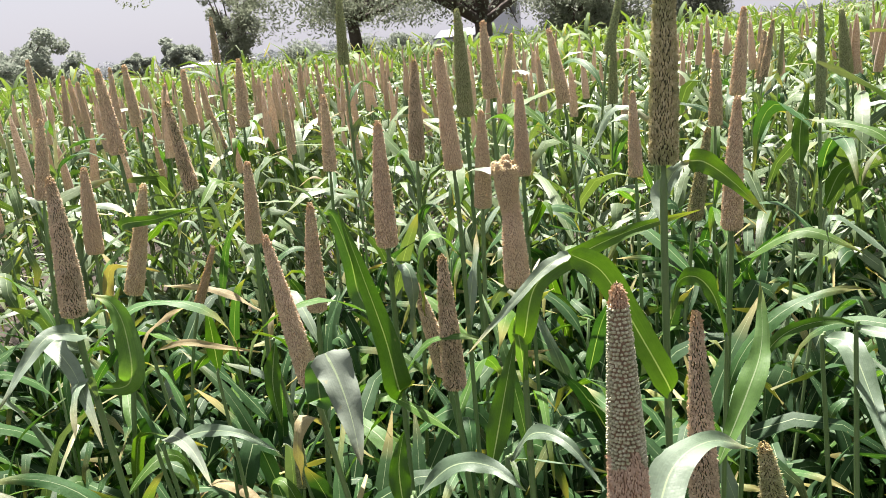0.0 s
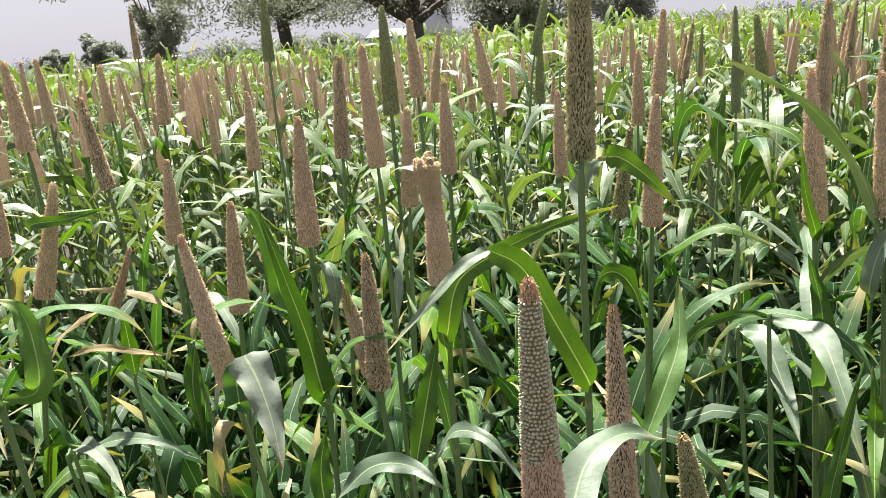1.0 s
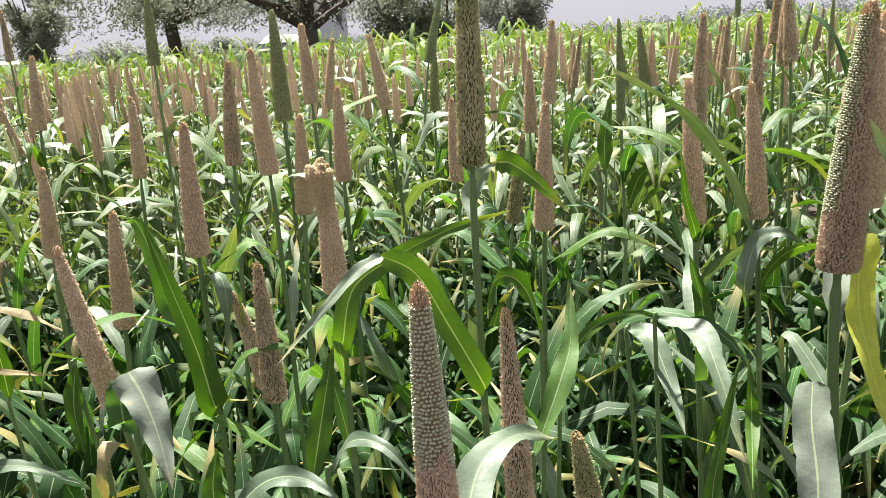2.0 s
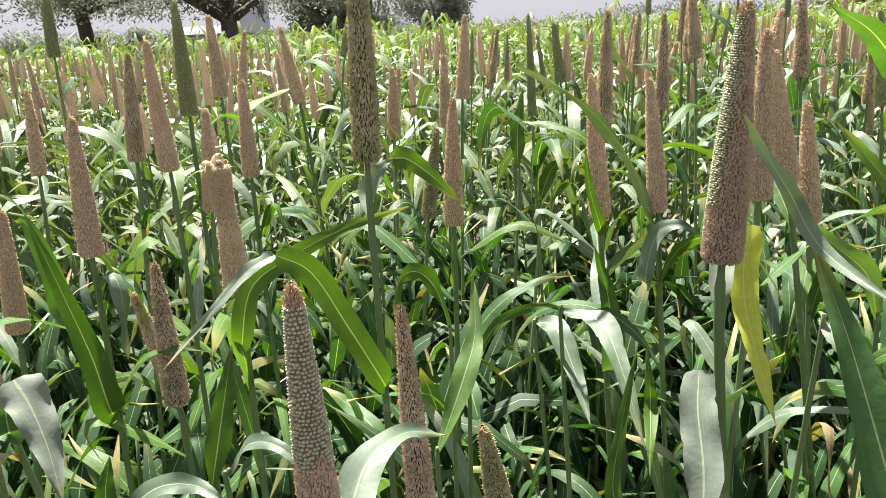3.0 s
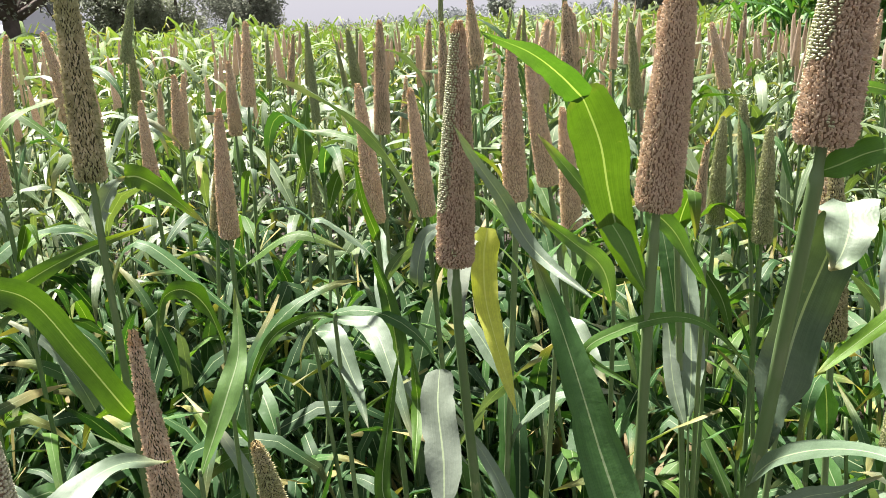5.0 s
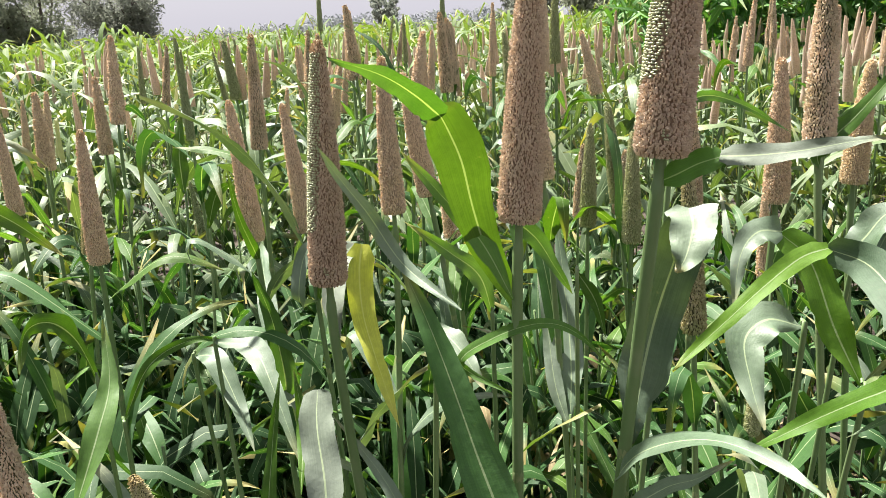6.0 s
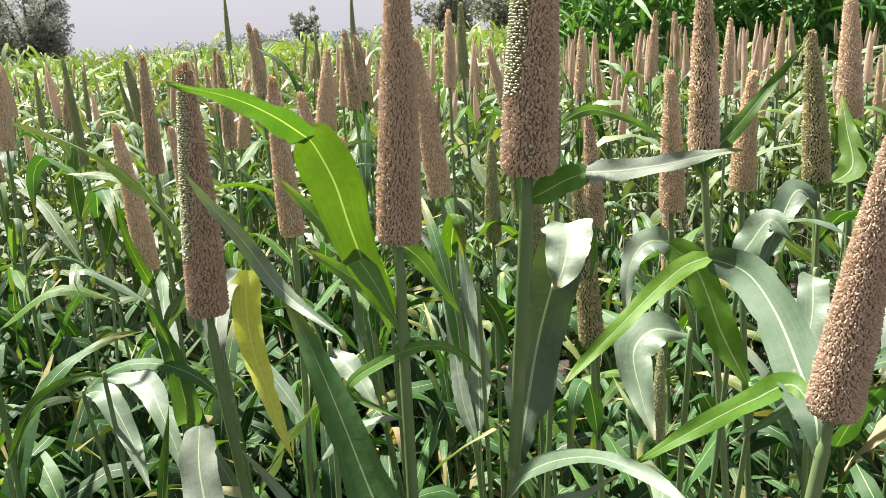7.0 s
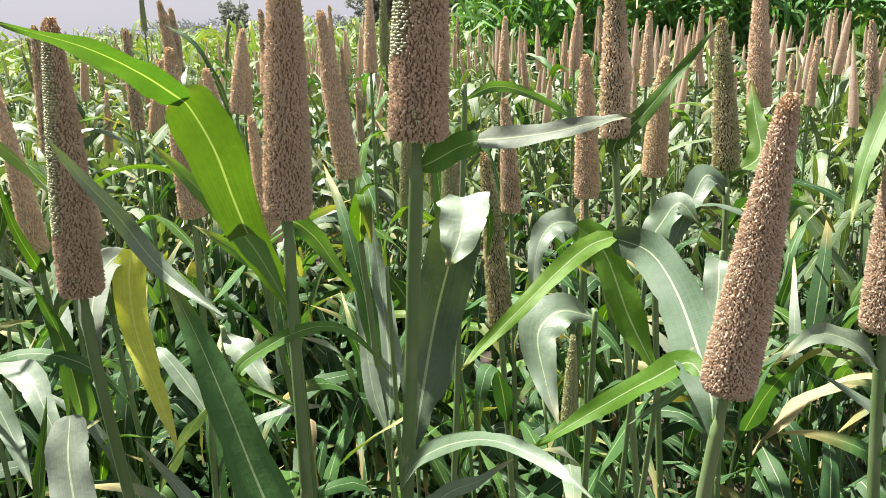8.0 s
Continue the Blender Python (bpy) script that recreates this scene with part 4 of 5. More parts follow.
blade(p, [(-0.499, 1.450, 1.477), (-0.425, 1.435, 1.485), (-0.335, 1.426, 1.504)], 0.025, (-0.17, -0.96, 0.20), "l")
ear_plant(-0.451, 1.587, 1.254, 0.37, 0.18, 0.140, 0.0105, "y")
ear_plant(-0.427, 1.910, 1.310, 0.06, 0.02, 0.209, 0.0206, "p")
ear_plant(0.019, 1.853, 1.496, 0.04, 0.01, 0.227, 0.0189, "d", -0.090, 1.836)
ear_plant(0.138, 1.880, 1.583, 0.01, 0.00, 0.240, 0.0188, "g")
ear_plant(-0.328, 2.714, 1.714, 0.02, 0.00, 0.240, 0.0184, "g")
ear_plant(0.178, 2.308, 1.588, -0.03, -0.00, 0.215, 0.0201, "p")
ear_plant(0.201, 2.909, 1.521, 0.12, 0.00, 0.244, 0.0177, "p")
ear_plant(0.389, 2.431, 1.545, -0.14, 0.01, 0.222, 0.0194, "p")
ear_plant(0.348, 3.575, 1.415, -0.05, 0.00, 0.240, 0.0166, "p")
ear_plant(0.556, 2.166, 1.358, -0.02, 0.00, 0.228, 0.0189, "p")
ear_plant(0.691, 2.089, 1.248, 0.14, -0.03, 0.240, 0.0197, "o")
ear_plant(0.830, 2.463, 1.438, 0.02, -0.01, 0.222, 0.0194, "p")
ear_plant(0.837, 2.247, 1.542, 0.08, -0.02, 0.228, 0.0189, "p")
ear_plant(0.937, 1.927, 1.518, -0.01, 0.00, 0.240, 0.0111, "b", 0.991, 1.907)
ear_plant(0.574, 2.969, 1.655, 0.24, -0.03, 0.240, 0.0175, "b")
ear_plant(-1.314, 4.061, 1.764, 0.01, 0.01, 0.233, 0.0185, "d")
ear_plant(-0.649, 2.545, 1.550, 0.07, 0.03, 0.219, 0.0196, "p")
ear_plant(-0.778, 1.974, 1.556, -0.05, -0.03, 0.219, 0.0197, "p")
ear_plant(-1.123, 2.749, 1.568, -0.01, -0.01, 0.219, 0.0196, "p")
ear_plant(-1.953, 3.645, 1.537, 0.10, 0.06, 0.240, 0.0166, "p")
ear_plant(-1.967, 3.779, 1.521, -0.04, -0.02, 0.240, 0.0166, "p")
ear_plant(-1.640, 3.297, 1.504, -0.01, -0.01, 0.240, 0.0166, "p")
ear_plant(-0.605, 1.992, 1.446, -0.10, -0.05, 0.233, 0.0185, "d")
ear_plant(-0.997, 2.945, 1.545, -0.07, -0.03, 0.206, 0.0209, "p")
ear_plant(-1.713, 4.790, 1.463, -0.11, -0.05, 0.240, 0.0166, "p")
ear_plant(-1.394, 4.160, 1.307, -0.15, -0.06, 0.240, 0.0166, "p")
ear_plant(-1.269, 3.249, 1.463, 0.10, 0.05, 0.240, 0.0166, "p")
ear_plant(-0.673, 3.086, 1.380, 0.00, 0.00, 0.240, 0.0166, "p")
ear_plant(-0.853, 3.416, 1.299, -0.01, -0.00, 0.240, 0.0166, "p")
ear_plant(-1.244, 4.275, 1.158, 0.11, 0.04, 0.240, 0.0166, "p")
ear_plant(-0.313, 2.297, 1.420, 0.07, 0.02, 0.223, 0.0193, "p")
ear_plant(-1.203, 5.402, 1.271, -0.14, -0.04, 0.240, 0.0166, "p")
ear_plant(-0.788, 4.115, 1.471, -0.07, -0.02, 0.240, 0.0166, "p")
ear_plant(-0.992, 4.002, 1.053, 0.01, 0.00, 0.240, 0.0123, "g")
ear_plant(-0.405, 3.081, 1.339, -0.06, -0.01, 0.240, 0.0166, "p")
ear_plant(-0.575, 4.750, 1.391, 0.04, 0.01, 0.240, 0.0166, "p")
ear_plant(-0.509, 4.472, 1.305, 0.23, 0.04, 0.240, 0.0166, "p")
ear_plant(1.358, 3.884, 1.426, 0.08, -0.02, 0.240, 0.0166, "d")
ear_plant(1.490, 4.039, 1.454, 0.05, -0.02, 0.240, 0.0123, "g")
ear_plant(1.472, 3.181, 1.497, -0.10, 0.04, 0.240, 0.0225, "g")
ear_plant(1.821, 3.900, 1.264, -0.07, 0.03, 0.240, 0.0166, "p")
ear_plant(1.115, 2.613, 1.058, -0.09, 0.03, 0.240, 0.0150, "b", 1.181, 2.591)
ear_plant(0.597, 3.090, 1.470, 0.05, -0.00, 0.240, 0.0186, "g")
ear_plant(-1.602, 4.852, 1.334, 0.04, 0.01, 0.240, 0.0166, "p")
ear_plant(-1.230, 5.228, 1.482, 0.04, 0.01, 0.240, 0.0166, "p")
ear_plant(0.618, 5.785, 1.211, -0.02, 0.00, 0.240, 0.0166, "p")
ear_plant(0.305, 4.884, 1.282, -0.10, 0.00, 0.240, 0.0166, "p")
ear_plant(0.112, 3.891, 1.115, -0.09, -0.00, 0.240, 0.0231, "b")
ear_plant(-1.421, 3.163, 1.548, 0.02, 0.01, 0.240, 0.0166, "p")
ear_plant(1.010, 1.661, 1.514, 0.03, -0.01, 0.241, 0.0179, "d")
ear_plant(1.986, 3.413, 1.309, -0.04, 0.02, 0.240, 0.0166, "p")
ear_plant(2.017, 3.329, 1.375, 0.12, -0.06, 0.240, 0.0166, "p")
ear_plant(1.569, 2.279, 1.608, -0.06, 0.04, 0.216, 0.0199, "d")
ear_plant(1.733, 3.041, 1.513, 0.06, -0.03, 0.240, 0.0166, "d")
ear_plant(1.695, 1.954, 1.560, -0.04, 0.03, 0.225, 0.0191, "d")
ear_plant(2.888, 3.771, 1.474, 0.02, -0.01, 0.240, 0.0166, "p")
ear_plant(2.725, 3.130, 1.240, -0.00, 0.00, 0.240, 0.0166, "p")
ear_plant(2.636, 2.798, 1.237, 0.00, -0.00, 0.240, 0.0166, "d")
ear_plant(0.671, 2.512, 1.418, 0.05, -0.01, 0.211, 0.0204, "p")
ear_plant(2.029, 3.583, 1.300, -0.06, 0.03, 0.240, 0.0166, "p")
ear_plant(1.672, 2.689, 1.410, 0.11, -0.05, 0.240, 0.0166, "p")
ear_plant(1.818, 1.799, 1.489, -0.09, 0.07, 0.240, 0.0165, "g")
ear_plant(1.988, 2.369, 1.544, -0.00, 0.00, 0.227, 0.0190, "d")
ear_plant(2.207, 2.861, 1.486, 0.06, -0.04, 0.240, 0.0166, "p")
ear_plant(3.521, 3.190, 1.363, -0.07, 0.07, 0.240, 0.0166, "p")
ear_plant(1.823, 4.178, 1.490, -0.00, 0.00, 0.240, 0.0123, "g")
ear_plant(1.972, 3.617, 1.501, 0.06, -0.03, 0.240, 0.0166, "d")
ear_plant(2.617, 2.970, 1.504, -0.00, 0.00, 0.240, 0.0166, "p")
ear_plant(1.449, 4.257, 1.423, 0.13, -0.03, 0.240, 0.0166, "p")
ear_plant(1.191, 3.585, 1.485, 0.06, -0.01, 0.240, 0.0123, "g")
ear_plant(1.286, 3.584, 1.481, 0.15, -0.04, 0.240, 0.0166, "d")
ear_plant(1.658, 3.924, 1.437, -0.14, 0.04, 0.240, 0.0123, "g")
ear_plant(1.909, 3.534, 1.446, -0.03, 0.01, 0.240, 0.0166, "p")
ear_plant(1.817, 3.260, 1.473, 0.07, -0.03, 0.240, 0.0166, "p")
ear_plant(1.630, 2.426, 1.585, -0.01, 0.01, 0.213, 0.0202, "d")
ear_plant(1.626, 1.992, 1.506, 0.06, -0.04, 0.223, 0.0193, "p")
ear_plant(2.026, 2.404, 1.514, 0.00, -0.00, 0.240, 0.0179, "d")
ear_plant(2.532, 3.607, 1.565, -0.01, 0.00, 0.240, 0.0123, "g")
ear_plant(2.189, 2.290, 1.427, 0.01, -0.00, 0.240, 0.0166, "d")
ear_plant(2.289, 1.952, 1.500, -0.17, 0.16, 0.214, 0.0202, "p")
ear_plant(4.712, 4.261, 1.531, 0.00, -0.00, 0.240, 0.0166, "d")
ear_plant(1.666, 3.182, 1.286, 0.09, -0.04, 0.240, 0.0166, "p")
ear_plant(4.984, 3.442, 1.385, 0.06, -0.08, 0.240, 0.0166, "p")
ear_plant(3.641, 2.352, 1.510, 0.01, -0.02, 0.240, 0.0166, "p")
ear_plant(3.927, 2.425, 1.545, -0.02, 0.03, 0.240, 0.0166, "d")
ear_plant(5.245, 3.199, 1.371, -0.06, 0.10, 0.240, 0.0166, "p")
ear_plant(0.746, 4.031, 1.278, 0.09, -0.01, 0.240, 0.0166, "p")
ear_plant(2.876, 3.304, 1.598, 0.01, -0.01, 0.240, 0.0166, "p")
ear_plant(0.699, 2.706, 1.379, 0.11, -0.01, 0.240, 0.0166, "p")
ear_plant(2.031, 3.535, 1.743, 0.02, -0.01, 0.240, 0.0123, "b")
ear_plant(2.367, 2.992, 1.702, 0.02, -0.02, 0.240, 0.0123, "b")
ear_plant(1.573, 1.941, 1.517, 0.11, -0.06, 0.223, 0.0193, "p")
ear_plant(1.342, 2.044, 1.493, 0.00, -0.00, 0.252, 0.0171, "d")
ear_plant(1.594, 2.553, 1.418, 0.17, -0.08, 0.238, 0.0181, "p")
ear_plant(1.892, 2.952, 1.637, 0.01, -0.00, 0.186, 0.0231, "d")
ear_plant(1.969, 1.852, 1.600, 0.02, -0.02, 0.223, 0.0193, "p")
ear_plant(2.164, 2.017, 1.608, -0.02, 0.01, 0.240, 0.0178, "g")
ear_plant(2.573, 1.878, 1.523, 0.03, -0.03, 0.224, 0.0193, "p")
ear_plant(3.519, 2.581, 1.389, -0.06, 0.07, 0.240, 0.0166, "p")
ear_plant(3.763, 2.541, 1.471, 0.04, -0.05, 0.240, 0.0166, "p")
ear_plant(2.954, 1.862, 1.547, 0.02, -0.02, 0.240, 0.0166, "p")
ear_plant(2.672, 1.372, 1.519, 0.01, -0.01, 0.227, 0.0190, "p")
ear_plant(5.004, 2.540, 1.367, -0.03, 0.06, 0.240, 0.0166, "p")
ear_plant(3.401, 1.599, 1.517, 0.00, -0.01, 0.240, 0.0166, "p")
ear_plant(3.188, 0.886, 1.473, -0.03, 0.08, 0.225, 0.0192, "d")
ear_plant(5.469, 1.506, 1.425, -0.02, 0.08, 0.240, 0.0166, "p")
ear_plant(3.864, 1.418, 1.321, -0.01, 0.02, 0.240, 0.0166, "p")
ear_plant(3.391, 1.151, 1.403, -0.00, 0.00, 0.240, 0.0166, "p")
ear_plant(2.127, 1.869, 1.123, 0.02, -0.02, 0.240, 0.0179, "d")
ear_plant(2.249, 1.811, 1.122, 0.06, -0.06, 0.215, 0.0200, "d")
ear_plant(1.442, 0.723, 1.093, 0.02, -0.03, 0.160, 0.0127, "g")
ear_plant(3.103, 3.389, 1.243, 0.09, -0.07, 0.240, 0.0166, "d")
ear_plant(2.979, 4.590, 1.560, 0.16, -0.09, 0.240, 0.0123, "g")
ear_plant(3.022, 4.536, 1.523, 0.14, -0.08, 0.240, 0.0166, "d")
ear_plant(4.187, 2.632, 1.550, 0.01, -0.01, 0.240, 0.0166, "d")
ear_plant(4.574, 1.524, 1.495, -0.01, 0.03, 0.240, 0.0166, "p")
ear_plant(0.592, 1.038, 1.003, -0.08, 0.02, 0.200, 0.0222, "o")
ear_plant(-0.207, 1.393, 0.933, 0.03, 0.01, 0.160, 0.0118, "g")
p = leafy_tiller(0.815, 0.609, 1.25)
blade(p, [(0.829, 0.571, 1.263), (0.825, 0.613, 1.352), (0.817, 0.663, 1.454), (0.806, 0.706, 1.532)], 0.050, (-0.43, -0.82, 0.38), "g")
blade(p, [(0.798, 0.680, 1.531), (0.772, 0.699, 1.585), (0.749, 0.708, 1.623), (0.728, 0.709, 1.658)], 0.018, (-0.28, -0.88, 0.38), "w")
p = leafy_tiller(0.729, 0.862, 1.169)
blade(p, [(0.674, 0.649, 1.269), (0.692, 0.682, 1.325), (0.703, 0.715, 1.369), (0.718, 0.741, 1.398)], 0.033, (-0.32, -0.72, 0.62), "V")
blade(p, [(0.777, 0.958, 1.231), (0.781, 0.970, 1.268), (0.783, 0.985, 1.310)], 0.020, (-0.25, -0.91, 0.33), "l")
blade(p, [(0.733, 1.176, 1.302), (0.765, 1.099, 1.308), (0.767, 1.031, 1.267), (0.766, 0.947, 1.180)], 0.040, (-0.19, -0.48, 0.86), "w")
blade(p, [(0.698, 0.895, 1.155), (0.718, 0.919, 1.241), (0.750, 0.944, 1.336)], 0.022, (-0.42, -0.84, 0.35), "l")


# ---- leafy shoots between them ----
def shoot_pattern(seed, height, n):
    """One shoot with n leaves; copies of it fill the rows."""
    rng = random.Random(seed)
    p = empty("millet_shoot", 0, 0)
    tagged(p, "leafy green millet shoot with no ear yet", "millet shoot", "millet plants in the field")
    line = smooth_line([(0, 0, -0.02), (rng.uniform(-.03, .03), rng.uniform(-.03, .03), height * 0.5), (rng.uniform(-.05, .05), rng.uniform(-.05, .05), height)], 12)
    v, f = tube(line, (0.0065, 0.0035), 7, (0.25, 0.5, 0.75))
    child("stalk", mesh_from("stalk", v, f, [STALK]), p)
    az = rng.uniform(0, 360)
    for i in range(n):
        h = 0.10 + (height - 0.12) * ((i + 0.5 * rng.random()) / n) ** 0.75
        q = line[min(12, int(h / height * 12))]
        leaf_on(p, rng, q.x, q.y, q.z, az + 180 * (i % 2) + rng.uniform(-60, 60), rng.uniform(0.6, 1.05), pick_kind(rng, h))
    return p


def in_field(az, d):
    return -62 < az < 104


PATTERNS = [(h, shoot_pattern(200 + i, h, n)) for i, (h, n) in enumerate(((0.52, 8), (0.58, 8), (0.68, 9), (0.76, 10), (0.84, 10), (0.92, 11), (0.98, 11), (1.04, 11)))]
slots = []
rr = random.Random(77)
for gx in np.arange(-4.2, 5.4, 0.21):
    for gy in np.arange(-1.4, 4.6, 0.21):
        x, y = gx + rr.uniform(-0.08, 0.08), gy + rr.uniform(-0.08, 0.08)
        dx, dy = x - STAND.x, y - STAND.y
        d, az = math.hypot(dx, dy), math.degrees(math.atan2(dx, dy))
        if 0.62 < d and in_field(az, d):
            slots.append((d, x, y, rr.uniform(0, 360), rr.random()))
slots.sort()
used = {}
for d, x, y, turn, pick in slots[:215]:
    if x > STAND.x + 0.8 and d < 1.9 and pick < 0.8:
        continue
    roof = 0.63 if d < 0.95 else 0.9 if d < 1.3 else 1.1
    choice = [c for c in PATTERNS if c[0] <= roof]
    h, src = choice[int(pick * len(choice))]
    m = pose(x, y, 0, 0, 0, turn)
    if src.name not in used:
        used[src.name] = True
        src.matrix_basis = m
    else:
        copy_thing(src, m)
for h, src in PATTERNS:
    if src.name not in used:
        src.matrix_basis = pose(1.5 + h, 2.6, 0)


# ---- the crop farther off, as one mass ----
def crop_template(rng, height, leaves, segs, ear, ear_kind, ear_len=0.24, leaf_scale=1.0):
    """Arrays of one plant: vertices, uv, quads with a material number."""
    V, U, F, M = [], [], [], []

    def add(v, uv, f, mi):
        o = len(V)
        V.extend([tuple(c) for c in v])
        U.extend(uv)
        F.extend([tuple(o + c for c in q) if len(q) == 4 else (o + q[0], o + q[1], o + q[2], o + q[2]) for q in f])
        M.extend([mi] * len(f))

    v, f = tube([Vector((0, 0, 0)), Vector((0.01, 0, height * 0.5)), Vector((0, 0.01, height))], (0.006, 0.0035), 3)
    f = [q for q in f if len(q) == 4]
    add(v, [(0.2, 0.3)] * len(v), f, 1)
    az = rng.uniform(0, 360)
    for i in range(leaves):
        lv, luv, lf = free_leaf(rng, segs, 2 if segs > 4 else 1)
        h = height * (0.38 + 0.55 * (i + rng.random()) / leaves)
        m = pose(0, 0, h, 0, 0, az + 180 * (i % 2) + rng.uniform(-60, 60)) @ Matrix.Scale(rng.uniform(0.7, 1.1) * leaf_scale, 4)
        add([m @ c for c in lv], luv, lf, 0)
    if ear:
        sides, steps = (7, 6) if segs > 4 else (5, 4)
        tilt = Vector((rng.uniform(-0.2, 0.2), rng.uniform(-0.1, 0.1), 1)).normalized()
        r = 0.0195 if ear_kind == 2 else 0.012
        ring = []
        for i in range(steps + 1):
            vv = i / steps
            c = Vector((0, 0.01, height)) + tilt * (vv * ear_len)
            rad = max(0.0012, r * ear_profile(min(vv, 0.995)))
            for k in range(sides):
                a = 2 * math.pi * k / sides
                ring.append(c + Vector((rad * math.cos(a), rad * math.sin(a), 0)))
        ef = [(i * sides + k, i * sides + (k + 1) % sides, (i + 1) * sides + (k + 1) % sides, (i + 1) * sides + k) for i in range(steps) for k in range(sides)]
        add(ring, [(0.3, 0.3)] * len(ring), ef, ear_kind)
    return np.array(V, dtype=float), np.array(U, dtype=float), np.array(F), np.array(M)


def crop_mass(name, templates, places, label, leaves=FIELD):
    """places: (x, y, z, turn, scale, template)."""
    VV, UU, FF, MM, o = [], [], [], [], 0
    for x, y, z, turn, sc, k in places:
        V, U, F, M = templates[k]
        c, s = math.cos(turn) * sc, math.sin(turn) * sc
        W = np.empty_like(V)
        W[:, 0], W[:, 1], W[:, 2] = x + V[:, 0] * c - V[:, 1] * s, y + V[:, 0] * s + V[:, 1] * c, z + V[:, 2] * sc
        VV.append(W), UU.append(U), FF.append(F + o), MM.append(M)
        o += len(V)
    faces = [tuple(q) if q[2] != q[3] else tuple(q[:3]) for q in np.vstack(FF).tolist()]
    me = mesh_from(name, np.vstack(VV), faces, [leaves, STALK, EARS["f"], EARS["g"], TALLGRASS], uvs=np.vstack(UU), mat_index=np.concatenate(MM))
    return tagged(new(name, me), label, "millet crop", kind="stuff")


rt = random.Random(5)
MID_T = [crop_template(rt, rt.uniform(1.28, 1.46), 9, 5, True, 2, rt.uniform(0.2, 0.26), 0.82) for _ in range(7)]
MID_T += [crop_template(rt, rt.uniform(1.3, 1.5), 9, 5, True, 3, rt.uniform(0.16, 0.2), 0.82) for _ in range(2)]
MID_T += [crop_template(rt, rt.uniform(1.2, 1.4), 11, 5, False, 2, 0.2, 1.05) for _ in range(7)]
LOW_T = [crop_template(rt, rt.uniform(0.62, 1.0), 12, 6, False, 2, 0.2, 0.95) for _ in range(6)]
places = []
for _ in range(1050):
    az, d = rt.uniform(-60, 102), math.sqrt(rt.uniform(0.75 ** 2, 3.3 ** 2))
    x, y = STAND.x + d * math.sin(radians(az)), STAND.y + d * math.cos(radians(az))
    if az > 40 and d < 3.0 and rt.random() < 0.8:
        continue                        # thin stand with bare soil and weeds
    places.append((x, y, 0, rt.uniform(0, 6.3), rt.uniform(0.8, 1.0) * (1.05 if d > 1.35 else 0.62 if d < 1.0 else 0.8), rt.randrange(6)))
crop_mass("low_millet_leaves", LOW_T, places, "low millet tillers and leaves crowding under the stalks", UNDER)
places = []
for d, x, y, turn, pick in slots[215:]:
    if d < 3.1 and not (x - STAND.x > 1.3 and pick < 0.3):
        places.append((x, y, 0, turn, 0.98 * rt.uniform(0.85, 1.0), 9 + rt.randrange(7)))
for _ in range(2600):
    az, d = rt.uniform(-60, 102), math.sqrt(rt.uniform(3.1 ** 2, 11.0 ** 2))
    if d < 6 or rt.random() < 0.8:
        x, y = STAND.x + d * math.sin(radians(az)), STAND.y + d * math.cos(radians(az))
        lush = 0.72 if az < 0 else 0.66 if az > 40 else 0.42 if d < 4.5 or az > 20 else 0.18
        k = rt.randrange(9) if rt.random() < lush else 9 + rt.randrange(7)
        places.append((x, y, 0, rt.uniform(0, 6.3), rt.uniform(0.9, 1.06), k))
# unseen crop to the left, added to cast shade on the plants in view
for _ in range(480):
    az, d = rt.uniform(-135, -60), math.sqrt(rt.uniform(1.5 ** 2, 6.5 ** 2))
    x, y = STAND.x + d * math.sin(radians(az)), STAND.y + d * math.cos(radians(az))
    places.append((x, y, 0, rt.uniform(0, 6.3), rt.uniform(0.9, 1.05), rt.randrange(16)))
crop_mass("millet_crop", MID_T, places, "dense pearl millet with tan ears standing beyond the path")
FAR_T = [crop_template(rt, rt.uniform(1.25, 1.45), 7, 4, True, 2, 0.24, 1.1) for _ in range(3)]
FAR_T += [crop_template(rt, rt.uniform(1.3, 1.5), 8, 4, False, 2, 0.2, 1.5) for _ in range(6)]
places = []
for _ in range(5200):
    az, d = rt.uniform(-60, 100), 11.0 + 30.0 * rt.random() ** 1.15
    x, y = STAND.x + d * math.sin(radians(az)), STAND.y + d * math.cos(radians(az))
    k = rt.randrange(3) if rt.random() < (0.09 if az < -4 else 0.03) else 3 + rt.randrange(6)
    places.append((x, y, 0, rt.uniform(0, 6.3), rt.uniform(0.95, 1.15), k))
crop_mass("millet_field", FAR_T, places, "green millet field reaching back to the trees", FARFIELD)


# ---- background ----
def at_az(az, d):
    return STAND.x + d * math.sin(radians(az)), STAND.y + d * math.cos(radians(az))


